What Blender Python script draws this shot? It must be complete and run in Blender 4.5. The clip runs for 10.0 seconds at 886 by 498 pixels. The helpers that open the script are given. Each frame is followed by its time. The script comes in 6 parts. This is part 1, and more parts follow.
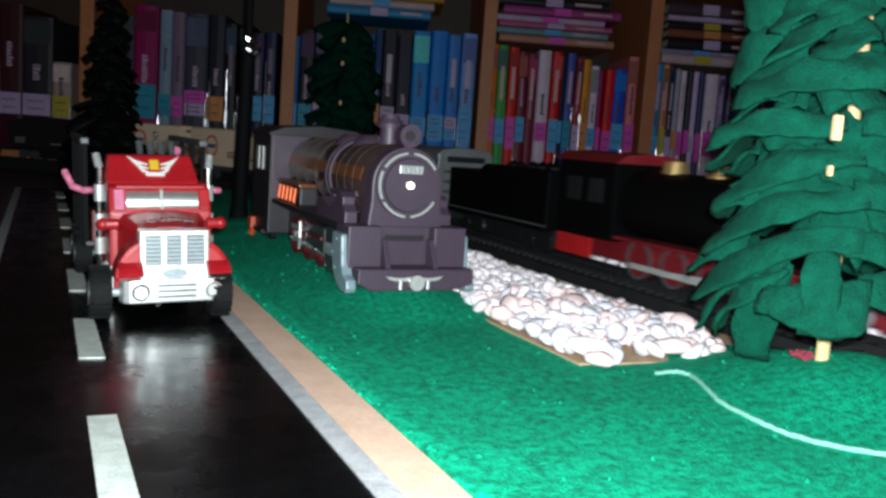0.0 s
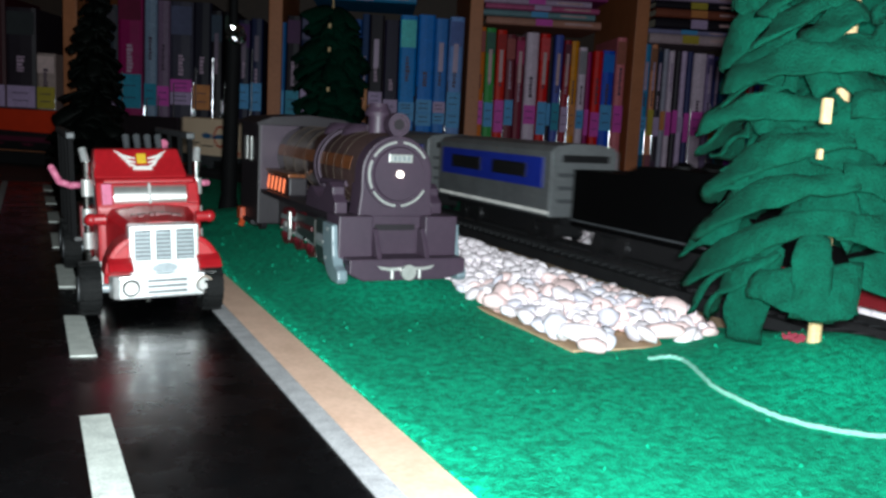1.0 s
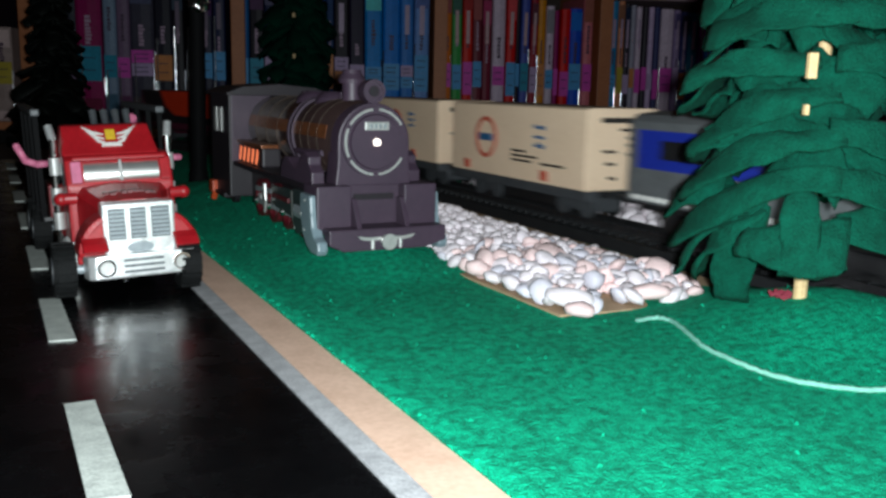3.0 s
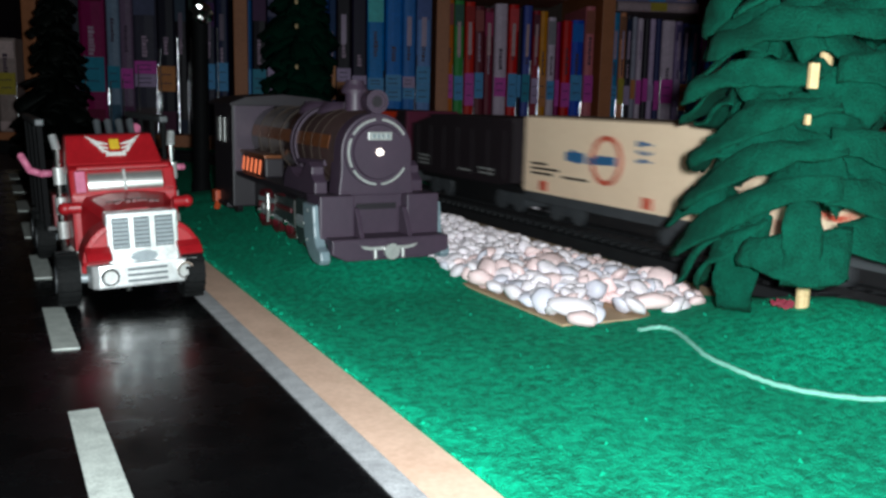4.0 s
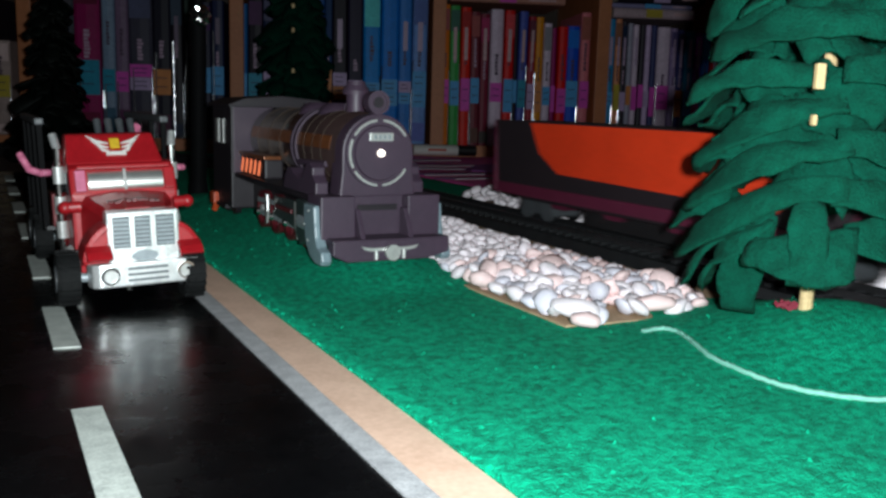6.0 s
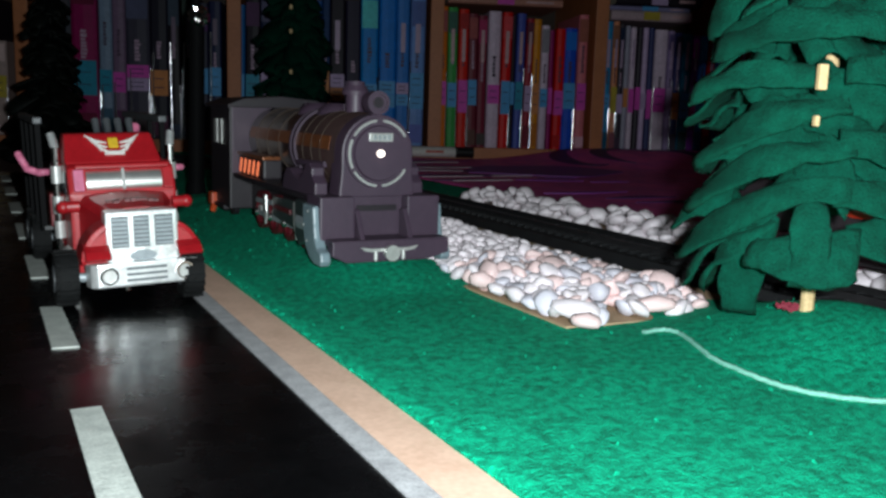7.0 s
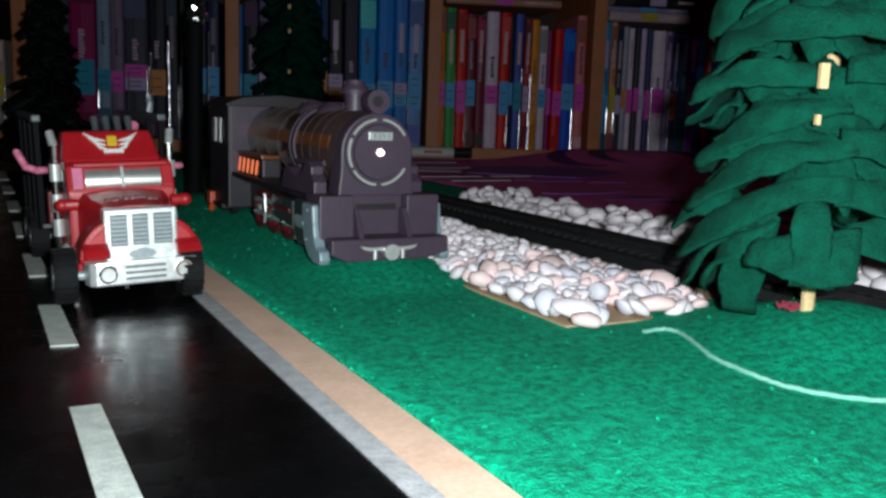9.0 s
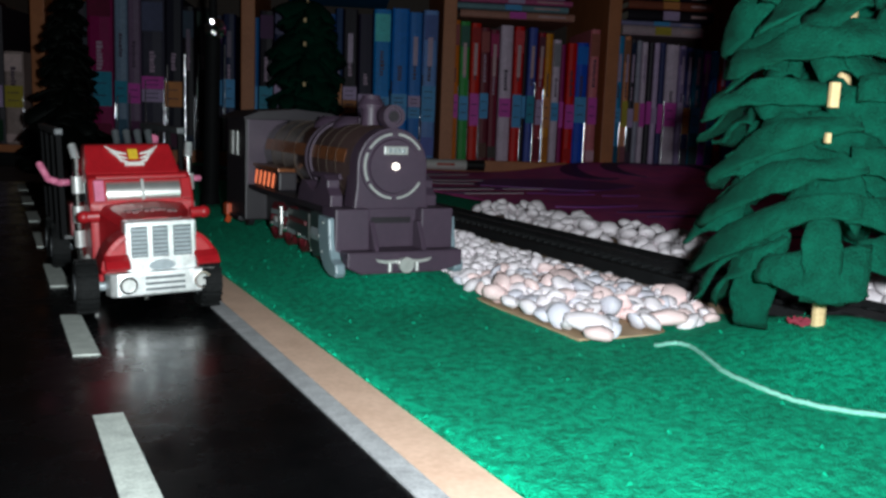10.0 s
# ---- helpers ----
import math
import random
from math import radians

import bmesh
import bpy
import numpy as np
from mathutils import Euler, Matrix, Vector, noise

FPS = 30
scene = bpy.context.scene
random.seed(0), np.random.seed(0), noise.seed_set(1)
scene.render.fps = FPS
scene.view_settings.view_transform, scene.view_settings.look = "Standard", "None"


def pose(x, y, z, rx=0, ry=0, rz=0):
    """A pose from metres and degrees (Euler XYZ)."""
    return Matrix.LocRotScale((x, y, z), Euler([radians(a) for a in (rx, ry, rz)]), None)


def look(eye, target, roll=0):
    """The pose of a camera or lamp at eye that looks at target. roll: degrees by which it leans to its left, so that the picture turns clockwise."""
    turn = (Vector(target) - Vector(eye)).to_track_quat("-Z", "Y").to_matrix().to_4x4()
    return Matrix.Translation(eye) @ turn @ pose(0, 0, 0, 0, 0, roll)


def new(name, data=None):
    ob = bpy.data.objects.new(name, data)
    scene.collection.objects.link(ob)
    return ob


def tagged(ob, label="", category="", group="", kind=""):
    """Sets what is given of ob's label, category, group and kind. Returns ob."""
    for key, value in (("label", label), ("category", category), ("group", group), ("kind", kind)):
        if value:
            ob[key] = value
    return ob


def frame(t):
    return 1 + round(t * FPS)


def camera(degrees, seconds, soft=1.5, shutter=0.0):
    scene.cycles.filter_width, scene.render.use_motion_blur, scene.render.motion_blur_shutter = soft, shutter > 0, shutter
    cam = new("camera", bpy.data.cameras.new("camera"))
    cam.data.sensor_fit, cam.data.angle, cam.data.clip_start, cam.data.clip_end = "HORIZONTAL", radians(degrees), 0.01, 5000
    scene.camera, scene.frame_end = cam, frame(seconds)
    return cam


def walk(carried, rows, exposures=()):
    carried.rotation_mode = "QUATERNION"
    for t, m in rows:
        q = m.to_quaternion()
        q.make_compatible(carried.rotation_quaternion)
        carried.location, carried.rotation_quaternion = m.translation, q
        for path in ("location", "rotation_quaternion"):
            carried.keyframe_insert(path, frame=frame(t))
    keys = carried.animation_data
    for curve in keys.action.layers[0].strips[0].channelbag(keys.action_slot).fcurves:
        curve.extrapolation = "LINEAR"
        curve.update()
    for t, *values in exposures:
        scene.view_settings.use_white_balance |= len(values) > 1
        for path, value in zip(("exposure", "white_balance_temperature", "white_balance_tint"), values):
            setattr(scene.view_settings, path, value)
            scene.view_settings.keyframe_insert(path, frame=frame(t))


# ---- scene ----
cam = camera(53.63, 10.0, soft=2.8, shutter=1.0)
PATH = [
    (0, (0.0061, 0.0544, 0.0713), (0.0716, 1.0445, -0.0530), 4.01),
    (0.5, (0.0061, 0.0556, 0.0716), (0.0812, 1.0434, -0.0650), 3.34),
    (1, (0.0061, 0.0555, 0.0732), (0.0825, 1.0424, -0.0692), 2.95),
    (1.5, (0.0056, 0.0554, 0.0737), (0.0859, 1.0418, -0.0695), 2.88),
    (2, (0.0052, 0.0580, 0.0733), (0.1047, 1.0397, -0.0892), 2.13),
    (2.5, (0.0033, 0.0605, 0.0739), (0.1139, 1.0371, -0.1107), 1.29),
    (4, (0.0019, 0.0594, 0.0735), (0.1104, 1.0389, -0.0962), 1.31),
    (4.5, (0.0016, 0.0594, 0.0729), (0.1100, 1.0395, -0.0938), 1.42),
    (5, (0.0016, 0.0599, 0.0726), (0.1109, 1.0395, -0.0963), 1.20),
    (5.5, (0.0002, 0.0601, 0.0719), (0.1132, 1.0397, -0.0938), 1.44),
    (7, (-0.0025, 0.0614, 0.0706), (0.1183, 1.0411, -0.0892), 1.81),
    (7.5, (-0.0027, 0.0618, 0.0703), (0.1213, 1.0410, -0.0906), 1.87),
    (8, (-0.0031, 0.0621, 0.0701), (0.1210, 1.0413, -0.0906), 1.82),
    (8.5, (-0.0029, 0.0620, 0.0702), (0.1211, 1.0409, -0.0923), 1.69),
    (9, (-0.0033, 0.0620, 0.0698), (0.1206, 1.0415, -0.0889), 1.97),
    (9.5, (-0.0037, 0.0592, 0.0707), (0.1086, 1.0410, -0.0829), 2.01),
    (10, (-0.0047, 0.0580, 0.0711), (0.1056, 1.0411, -0.0752), 2.21),
]
EXPOSURES = [(0.0, 0.22), (1.8, 0.12), (2.5, -0.3), (10.0, -0.36)]
walk(cam, [(t, look(eye, target, roll)) for t, eye, target, roll in PATH], EXPOSURES)

# ---- light: the lamp of the filming phone beside its lens, in a dark room ----
world = bpy.data.worlds.new("dark_room")
world.use_nodes = True
world.node_tree.nodes["Background"].inputs[0].default_value = (0.5, 0.6, 0.8, 1)
world.node_tree.nodes["Background"].inputs[1].default_value = 0.0004
scene.world = world
flash = bpy.data.lights.new("phone_lamp", "POINT")
flash.energy, flash.shadow_soft_size, flash.color = 8.0, 0.0035, (0.87, 0.97, 1.0)
new("phone_lamp", flash).location = (0.0085, 0.0565, 0.0765)

# ---- plan: the road, the parked engine and the track all run along one direction ----
ALONG = Vector((0.358, -0.9337, 0.0))
ACROSS = Vector((0.9337, 0.358, 0.0))
HEADING = math.degrees(math.atan2(ALONG.y, ALONG.x))


def lay(s, v, z=0.0):
    """A place from metres along the layout, metres across it and height."""
    return ALONG * s + ACROSS * v + Vector((0, 0, z))


# ---- materials ----
def material(name, color, rough=0.6, metal=0.0, second=None, scale=200.0, mix=0.5, bump=0.0, bump_scale=800.0,
             coat=0.0, rand=0.0, spec=0.5, emit=None):
    """A procedural surface: two colours mixed by noise at two scales, a fine relief, and a shift from object to object."""
    m = bpy.data.materials.new(name)
    m.use_nodes = True
    n, l = m.node_tree.nodes, m.node_tree.links
    b = n["Principled BSDF"]
    b.inputs["Roughness"].default_value, b.inputs["Metallic"].default_value = rough, metal
    b.inputs["Coat Weight"].default_value = coat
    b.inputs["Specular IOR Level"].default_value = spec
    tc = n.new("ShaderNodeTexCoord")
    big, fine = n.new("ShaderNodeTexNoise"), n.new("ShaderNodeTexNoise")
    big.inputs["Scale"].default_value, fine.inputs["Scale"].default_value = scale, scale * 7.3
    big.inputs["Detail"].default_value, fine.inputs["Detail"].default_value = 4, 3
    for t in (big, fine):
        l.new(tc.outputs["Object"], t.inputs["Vector"])
    both = n.new("ShaderNodeMath")
    both.operation = "MULTIPLY_ADD"
    l.new(fine.outputs["Fac"], both.inputs[0])
    both.inputs[1].default_value = 0.6
    half = n.new("ShaderNodeMath")
    half.operation = "MULTIPLY"
    half.inputs[1].default_value = 0.6
    l.new(big.outputs["Fac"], half.inputs[0])
    l.new(half.outputs[0], both.inputs[2])
    ramp = n.new("ShaderNodeValToRGB")
    second = second or tuple(c * 0.75 for c in color)
    ramp.color_ramp.elements[0].position, ramp.color_ramp.elements[1].position = 0.6 - mix * 0.35, 0.6 + mix * 0.3
    ramp.color_ramp.elements[0].color, ramp.color_ramp.elements[1].color = (*second, 1), (*color, 1)
    l.new(both.outputs[0], ramp.inputs["Fac"])
    out = ramp.outputs["Color"]
    if rand:
        info, hsv = n.new("ShaderNodeObjectInfo"), n.new("ShaderNodeHueSaturation")
        span = n.new("ShaderNodeMapRange")
        span.inputs["To Min"].default_value, span.inputs["To Max"].default_value = 1 - rand, 1 + rand
        l.new(info.outputs["Random"], span.inputs["Value"])
        l.new(span.outputs["Result"], hsv.inputs["Value"])
        l.new(out, hsv.inputs["Color"])
        out = hsv.outputs["Color"]
    l.new(out, b.inputs["Base Color"])
    if bump:
        rel, bn = n.new("ShaderNodeTexNoise"), n.new("ShaderNodeBump")
        rel.inputs["Scale"].default_value, rel.inputs["Detail"].default_value = bump_scale, 5
        bn.inputs["Strength"].default_value, bn.inputs["Distance"].default_value = bump, 0.001
        l.new(tc.outputs["Object"], rel.inputs["Vector"])
        l.new(rel.outputs["Fac"], bn.inputs["Height"])
        l.new(bn.outputs["Normal"], b.inputs["Normal"])
    if emit:
        b.inputs["Emission Color"].default_value, b.inputs["Emission Strength"].default_value = (*emit[:3], 1), emit[3]
    return m


felt = material("green_felt", (0.0, 0.41, 0.22), 0.95, second=(0.0, 0.15, 0.08), scale=420, mix=0.3, bump=1.0, bump_scale=1100, spec=0.15)
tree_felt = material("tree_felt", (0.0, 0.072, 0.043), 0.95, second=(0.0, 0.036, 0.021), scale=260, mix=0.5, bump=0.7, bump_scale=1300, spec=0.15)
road_black = material("road_sheet", (0.0024, 0.0026, 0.003), 0.2, second=(0.0009, 0.001, 0.0012), scale=60, mix=0.9, bump=0.12, bump_scale=90, spec=0.2)


def smudged(m, low, high, scale):
    """Lets the gloss of a surface vary in smudges."""
    n, l = m.node_tree.nodes, m.node_tree.links
    tc, t, r = n.new("ShaderNodeTexCoord"), n.new("ShaderNodeTexNoise"), n.new("ShaderNodeMapRange")
    t.inputs["Scale"].default_value, t.inputs["Detail"].default_value, t.inputs["Roughness"].default_value = scale, 8, 0.7
    r.inputs["From Min"].default_value, r.inputs["From Max"].default_value = 0.35, 0.65
    r.inputs["To Min"].default_value, r.inputs["To Max"].default_value = low, high
    l.new(tc.outputs["Object"], t.inputs["Vector"])
    l.new(t.outputs["Fac"], r.inputs["Value"])
    l.new(r.outputs["Result"], n["Principled BSDF"].inputs["Roughness"])


smudged(road_black, 0.14, 0.36, 45)
road_paint = material("road_paint", (0.48, 0.51, 0.47), 0.6, second=(0.3, 0.32, 0.3), scale=220, bump=0.2)
edge_paint = material("edge_paint", (0.44, 0.44, 0.45), 0.6, second=(0.26, 0.26, 0.27), scale=220, bump=0.2)
bare_wood = material("bare_wood", (0.7, 0.47, 0.355), 0.7, second=(0.57, 0.37, 0.27), scale=90, bump=0.08)
card = material("cardboard", (0.46, 0.31, 0.19), 0.85, second=(0.36, 0.24, 0.14), scale=120, bump=0.3)
pebble_mat = material("pebble", (0.9, 0.83, 0.86), 0.55, second=(0.7, 0.61, 0.65), scale=90, mix=0.9, bump=0.15, rand=0.12)
pebble_pink = material("pebble_pink", (0.9, 0.69, 0.68), 0.55, second=(0.76, 0.54, 0.52), scale=90, mix=0.9, bump=0.15, rand=0.12)
pebble_grey = material("pebble_grey", (0.7, 0.67, 0.75), 0.55, second=(0.54, 0.52, 0.58), scale=90, mix=0.9, bump=0.15, rand=0.12)
purple = material("purple_print", (0.92, 0.12, 0.42), 0.6, second=(0.66, 0.08, 0.38), scale=6, mix=0.3, bump=0.1, bump_scale=200)
violet_ink = material("violet_ink", (0.28, 0.06, 0.36), 0.6, second=(0.2, 0.04, 0.28), scale=14)
pale_print = material("pale_print", (0.6, 0.5, 0.55), 0.6, second=(0.45, 0.36, 0.42), scale=60)
purple_dark = material("purple_ink", (0.07, 0.012, 0.11), 0.6, second=(0.06, 0.015, 0.09), scale=20)
floor_dark = material("dark_floor", (0.03, 0.026, 0.024), 0.6, second=(0.02, 0.018, 0.016), scale=12)
wall_paint = material("wall_paint", (0.2, 0.19, 0.18), 0.9, second=(0.18, 0.17, 0.16), scale=4, bump=0.1)
shelf_wood = material("shelf_wood", (0.58, 0.21, 0.085), 0.5, second=(0.42, 0.14, 0.055), scale=25, mix=0.8, bump=0.15)
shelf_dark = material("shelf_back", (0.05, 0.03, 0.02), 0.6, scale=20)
rail_black = material("track_black", (0.016, 0.017, 0.018), 0.45, second=(0.01, 0.01, 0.011), scale=150, bump=0.3)
rail_metal = material("rail_metal", (0.10, 0.10, 0.105), 0.35, 0.9, scale=150)
plastic_plum = material("plum_plastic", (0.056, 0.034, 0.055), 0.48, second=(0.045, 0.028, 0.046), scale=60, mix=0.6, bump=0.08)
plum_dark = material("plum_dark", (0.016, 0.011, 0.016), 0.5, scale=60)
boiler_glossy = material("boiler_gloss", (0.045, 0.026, 0.024), 0.3, 0.35, second=(0.03, 0.018, 0.018), scale=60, coat=0.4)
# colour of the tank lids and of the reflection painted on the boiler
copper_lid_sheen = material("lid_and_boiler_sheen", (0.3, 0.1, 0.035), 0.3, 0.4, second=(0.12, 0.045, 0.022), scale=70)
brass_line = material("brass_line", (0.06, 0.04, 0.03), 0.4, 0.4, scale=90)
# grey that paints the shade of the truck's grille recesses and bumper slots
recess_shade_grey = material("recess_shade_grey", (0.13, 0.15, 0.16), 0.4, 0.4, scale=200)
plate_green = material("plate_green_grey", (0.03, 0.042, 0.042), 0.4, second=(0.02, 0.03, 0.03), scale=90)
chrome = material("chrome", (0.85, 0.85, 0.82), 0.12, 1.0, second=(0.7, 0.7, 0.68), scale=90)
silver = material("silver_plastic", (0.62, 0.62, 0.6), 0.35, 0.5, scale=120)
steel_grey = material("grey_plastic", (0.3, 0.34, 0.36), 0.4, 0.2, scale=100)
red_paint = material("red_paint", (0.38, 0.008, 0.014), 0.42, second=(0.29, 0.006, 0.01), scale=80, coat=0.12)
red_plastic = material("red_plastic", (0.15, 0.008, 0.012), 0.45, scale=90)
pink_plastic = material("pink_plastic", (0.6, 0.16, 0.27), 0.5, scale=90)
yellow_paint = material("yellow_paint", (0.7, 0.45, 0.03), 0.5, scale=90)
white_paint = material("white_paint", (0.8, 0.78, 0.74), 0.5, scale=90)
orange_glow = material("orange_lamp", (0.9, 0.25, 0.1), 0.5, emit=(1.0, 0.2, 0.09, 0.75))
white_glow = material("lamp_glow", (0.9, 0.9, 0.85), 0.4, emit=(1.0, 0.86, 0.75, 2.6))
tyre = material("tyre", (0.0045, 0.005, 0.0052), 0.75, scale=150, bump=0.4, spec=0.2)
black_plastic = material("black_plastic", (0.012, 0.012, 0.013), 0.35, scale=80)
glass_dark = material("dark_glass", (0.02, 0.022, 0.025), 0.1, coat=0.6, scale=60)
twig = material("wood_stick", (0.72, 0.52, 0.27), 0.7, second=(0.55, 0.38, 0.19), scale=180, bump=0.3)
string_mat = material("pale_string", (0.24, 0.6, 0.48), 0.8, second=(0.16, 0.45, 0.35), scale=500, bump=0.6, bump_scale=2500)


# ---- building helpers ----
def part(name, bm, mat, parent=None, label="", smooth=False):
    """Links a bmesh as one mesh object under a thing or a part."""
    me = bpy.data.meshes.new(name)
    bm.normal_update()
    bm.to_mesh(me)
    bm.free()
    for p in me.polygons:
        p.use_smooth = smooth
    for m in (mat if isinstance(mat, (list, tuple)) else (mat,)):
        me.materials.append(m)
    ob = new(name, me)
    if parent:
        ob.parent = parent
    if label:
        ob["label"] = label
    return ob


def box(bm, x0, x1, y0, y1, z0, z1, bevel=0.0, m=None):
    r = bmesh.ops.create_cube(bm, size=1.0)
    vs = r["verts"]
    for v in vs:
        v.co = Vector(((x0 + x1) / 2 + v.co.x * (x1 - x0), (y0 + y1) / 2 + v.co.y * (y1 - y0), (z0 + z1) / 2 + v.co.z * (z1 - z0)))
        if m:
            v.co = m @ v.co
    if bevel:
        es = {e for v in vs for e in v.link_edges}
        bmesh.ops.bevel(bm, geom=list(es), offset=bevel, segments=2, affect="EDGES", profile=0.6)
    return bm


def boxed(*a, **k):
    return box(bmesh.new(), *a, **k)


def tube(bm, a, b, r0, r1=None, seg=16, cap=True):
    """A round bar from a to b."""
    a, b = Vector(a), Vector(b)
    turn = (b - a).to_track_quat("Z", "Y").to_matrix().to_4x4()
    m = Matrix.Translation((a + b) / 2) @ turn
    bmesh.ops.create_cone(bm, cap_ends=cap, segments=seg, radius1=r0, radius2=r0 if r1 is None else r1, depth=(b - a).length, matrix=m)
    return bm


def tubed(*a, **k):
    return tube(bmesh.new(), *a, **k)


def ring(bm, center, axis, r, thick, a0=0.0, a1=360.0, seg=32, deep=None):
    """A bent bar of square section round an axis (x, y or z)."""
    deep = deep or thick
    n = max(3, int(seg * (a1 - a0) / 360))
    full = a1 - a0 > 359
    loops = []
    for i in range(n if full else n + 1):
        a = radians(a0 + (a1 - a0) * i / n)
        loop = []
        for q, w in ((r - thick / 2, -deep / 2), (r + thick / 2, -deep / 2), (r + thick / 2, deep / 2), (r - thick / 2, deep / 2)):
            c, s_ = q * math.cos(a), q * math.sin(a)
            p = {"x": (w, c, s_), "y": (c, w, s_), "z": (c, s_, w)}[axis]
            loop.append(bm.verts.new(Vector(center) + Vector(p)))
        loops.append(loop)
    for i in range(n):
        p, q = loops[i], loops[(i + 1) % len(loops)]
        for k in range(4):
            bm.faces.new((p[k], p[(k + 1) % 4], q[(k + 1) % 4], q[k]))
    if not full:
        bm.faces.new(loops[0])
        bm.faces.new(loops[-1][::-1])
    bmesh.ops.recalc_face_normals(bm, faces=bm.faces)
    return bm


def prism(bm, outline, w0, w1, axis="y", bevel=0.0):
    """An outline of (a, b) points pushed from w0 to w1 along an axis; a and b are the other two in order."""
    def at(a, b, w):
        return {"x": (w, a, b), "y": (a, w, b), "z": (a, b, w)}[axis]
    lo = [bm.verts.new(at(a, b, w0)) for a, b in outline]
    hi = [bm.verts.new(at(a, b, w1)) for a, b in outline]
    fs = [bm.faces.new(lo[::-1]), bm.faces.new(hi)]
    for i in range(len(lo)):
        j = (i + 1) % len(lo)
        fs.append(bm.faces.new((lo[i], lo[j], hi[j], hi[i])))
    bmesh.ops.recalc_face_normals(bm, faces=bm.faces)
    if bevel:
        bmesh.ops.bevel(bm, geom=list({e for f in fs for e in f.edges}), offset=bevel, segments=2, affect="EDGES", profile=0.6)
    return bm


def thing(name, label, category, m=None, group="", kind=""):
    ob = new(name)
    ob.empty_display_size = 0.01
    if m is not None:
        ob.matrix_basis = m
    return tagged(ob, label, category, group, kind)


def slab(name, corners, z0, z1, mat, label="", kind="structure"):
    """A flat piece of the setting from (along, across) corners."""
    bm = bmesh.new()
    pts = [lay(s, v) for s, v in corners]
    prism(bm, [(p.x, p.y) for p in pts], z0, z1, axis="z")
    return tagged(part(name, bm, mat), label, "", "", kind)


engine_black = material("engine_black", (0.0018, 0.0018, 0.002), 0.5, scale=80, spec=0.08)
# darker copy of tree_felt: the far tree's dimness is in the colour
dim_far_felt = material("dimmed_tree_felt", (0.0, 0.032, 0.019), 0.95, second=(0.0, 0.018, 0.01), scale=90, mix=0.6, bump=0.3, bump_scale=900, spec=0.1)


# ---- the room ----
def room():
    for name, x0, x1, y0, y1, z0, z1, mat in (
            ("floor", -2.2, 2.6, -1.6, 1.75, -0.06, -0.012, floor_dark), ("ceiling", -2.3, 2.7, -1.7, 1.85, 2.4, 2.5, wall_paint),
            ("wall_north", -2.3, 2.7, 1.75, 1.85, -0.06, 2.4, wall_paint), ("wall_south", -2.3, 2.7, -1.7, -1.6, -0.06, 2.4, wall_paint),
            ("wall_west", -2.3, -2.2, -1.6, 1.75, -0.06, 2.4, wall_paint), ("wall_east", 2.6, 2.7, -1.6, 1.75, -0.06, 2.4, wall_paint)):
        tagged(part(name, boxed(x0, x1, y0, y1, z0, z1), mat), "plain %s of a dark room" % name.split("_")[0], "", "", "structure")


def hump(s, v):
    """Height of the felt: it swells under the parked engine and at the foot of the tree."""
    p = lay(s, v)
    z = 0.0085 * math.exp(-((v - 0.166) / 0.034) ** 2) * max(0.0, min(1.0, (-0.345 - s) / 0.04)) * max(0.0, min(1.0, (s + 0.72) / 0.08))
    z += 0.0125 * math.exp(-((s + 0.236) / 0.038) ** 2 - ((v - 0.256) / 0.036) ** 2)
    z += 0.0009 * noise.noise(Vector((p.x * 30, p.y * 30, 0))) + 0.0004 * noise.noise(Vector((p.x * 90, p.y * 90, 3)))
    return max(z, 0.0)


def felt_sheet(name, s0, s1, v0, v1, label, ragged=True):
    """A felt sheet as a fine grid, with an uneven cut edge and a skirt."""
    bm = bmesh.new()
    ns, nv = int((s1 - s0) / 0.006) + 1, int((v1 - v0) / 0.006) + 1
    grid = []
    for i in range(ns + 1):
        row = []
        for j in range(nv + 1):
            s, v = s0 + (s1 - s0) * i / ns, v0 + (v1 - v0) * j / nv
            if ragged and j == 0:
                v += 0.0013 * noise.noise(Vector((s * 60, 0, 0))) + 0.0007 * noise.noise(Vector((s * 350, 5, 0)))
            row.append(bm.verts.new(lay(s, v, 0.0012 + hump(s, v))))
        grid.append(row)
    for i in range(ns):
        for j in range(nv):
            bm.faces.new((grid[i][j], grid[i + 1][j], grid[i + 1][j + 1], grid[i][j + 1]))
    rim = [e for e in bm.edges if e.is_boundary]
    down = bmesh.ops.extrude_edge_only(bm, edges=rim)
    for g in down["geom"]:
        if isinstance(g, bmesh.types.BMVert):
            g.co.z -= 0.003
    bmesh.ops.recalc_face_normals(bm, faces=bm.faces)
    return tagged(part(name, bm, felt, smooth=True), label, "felt", "", "structure")


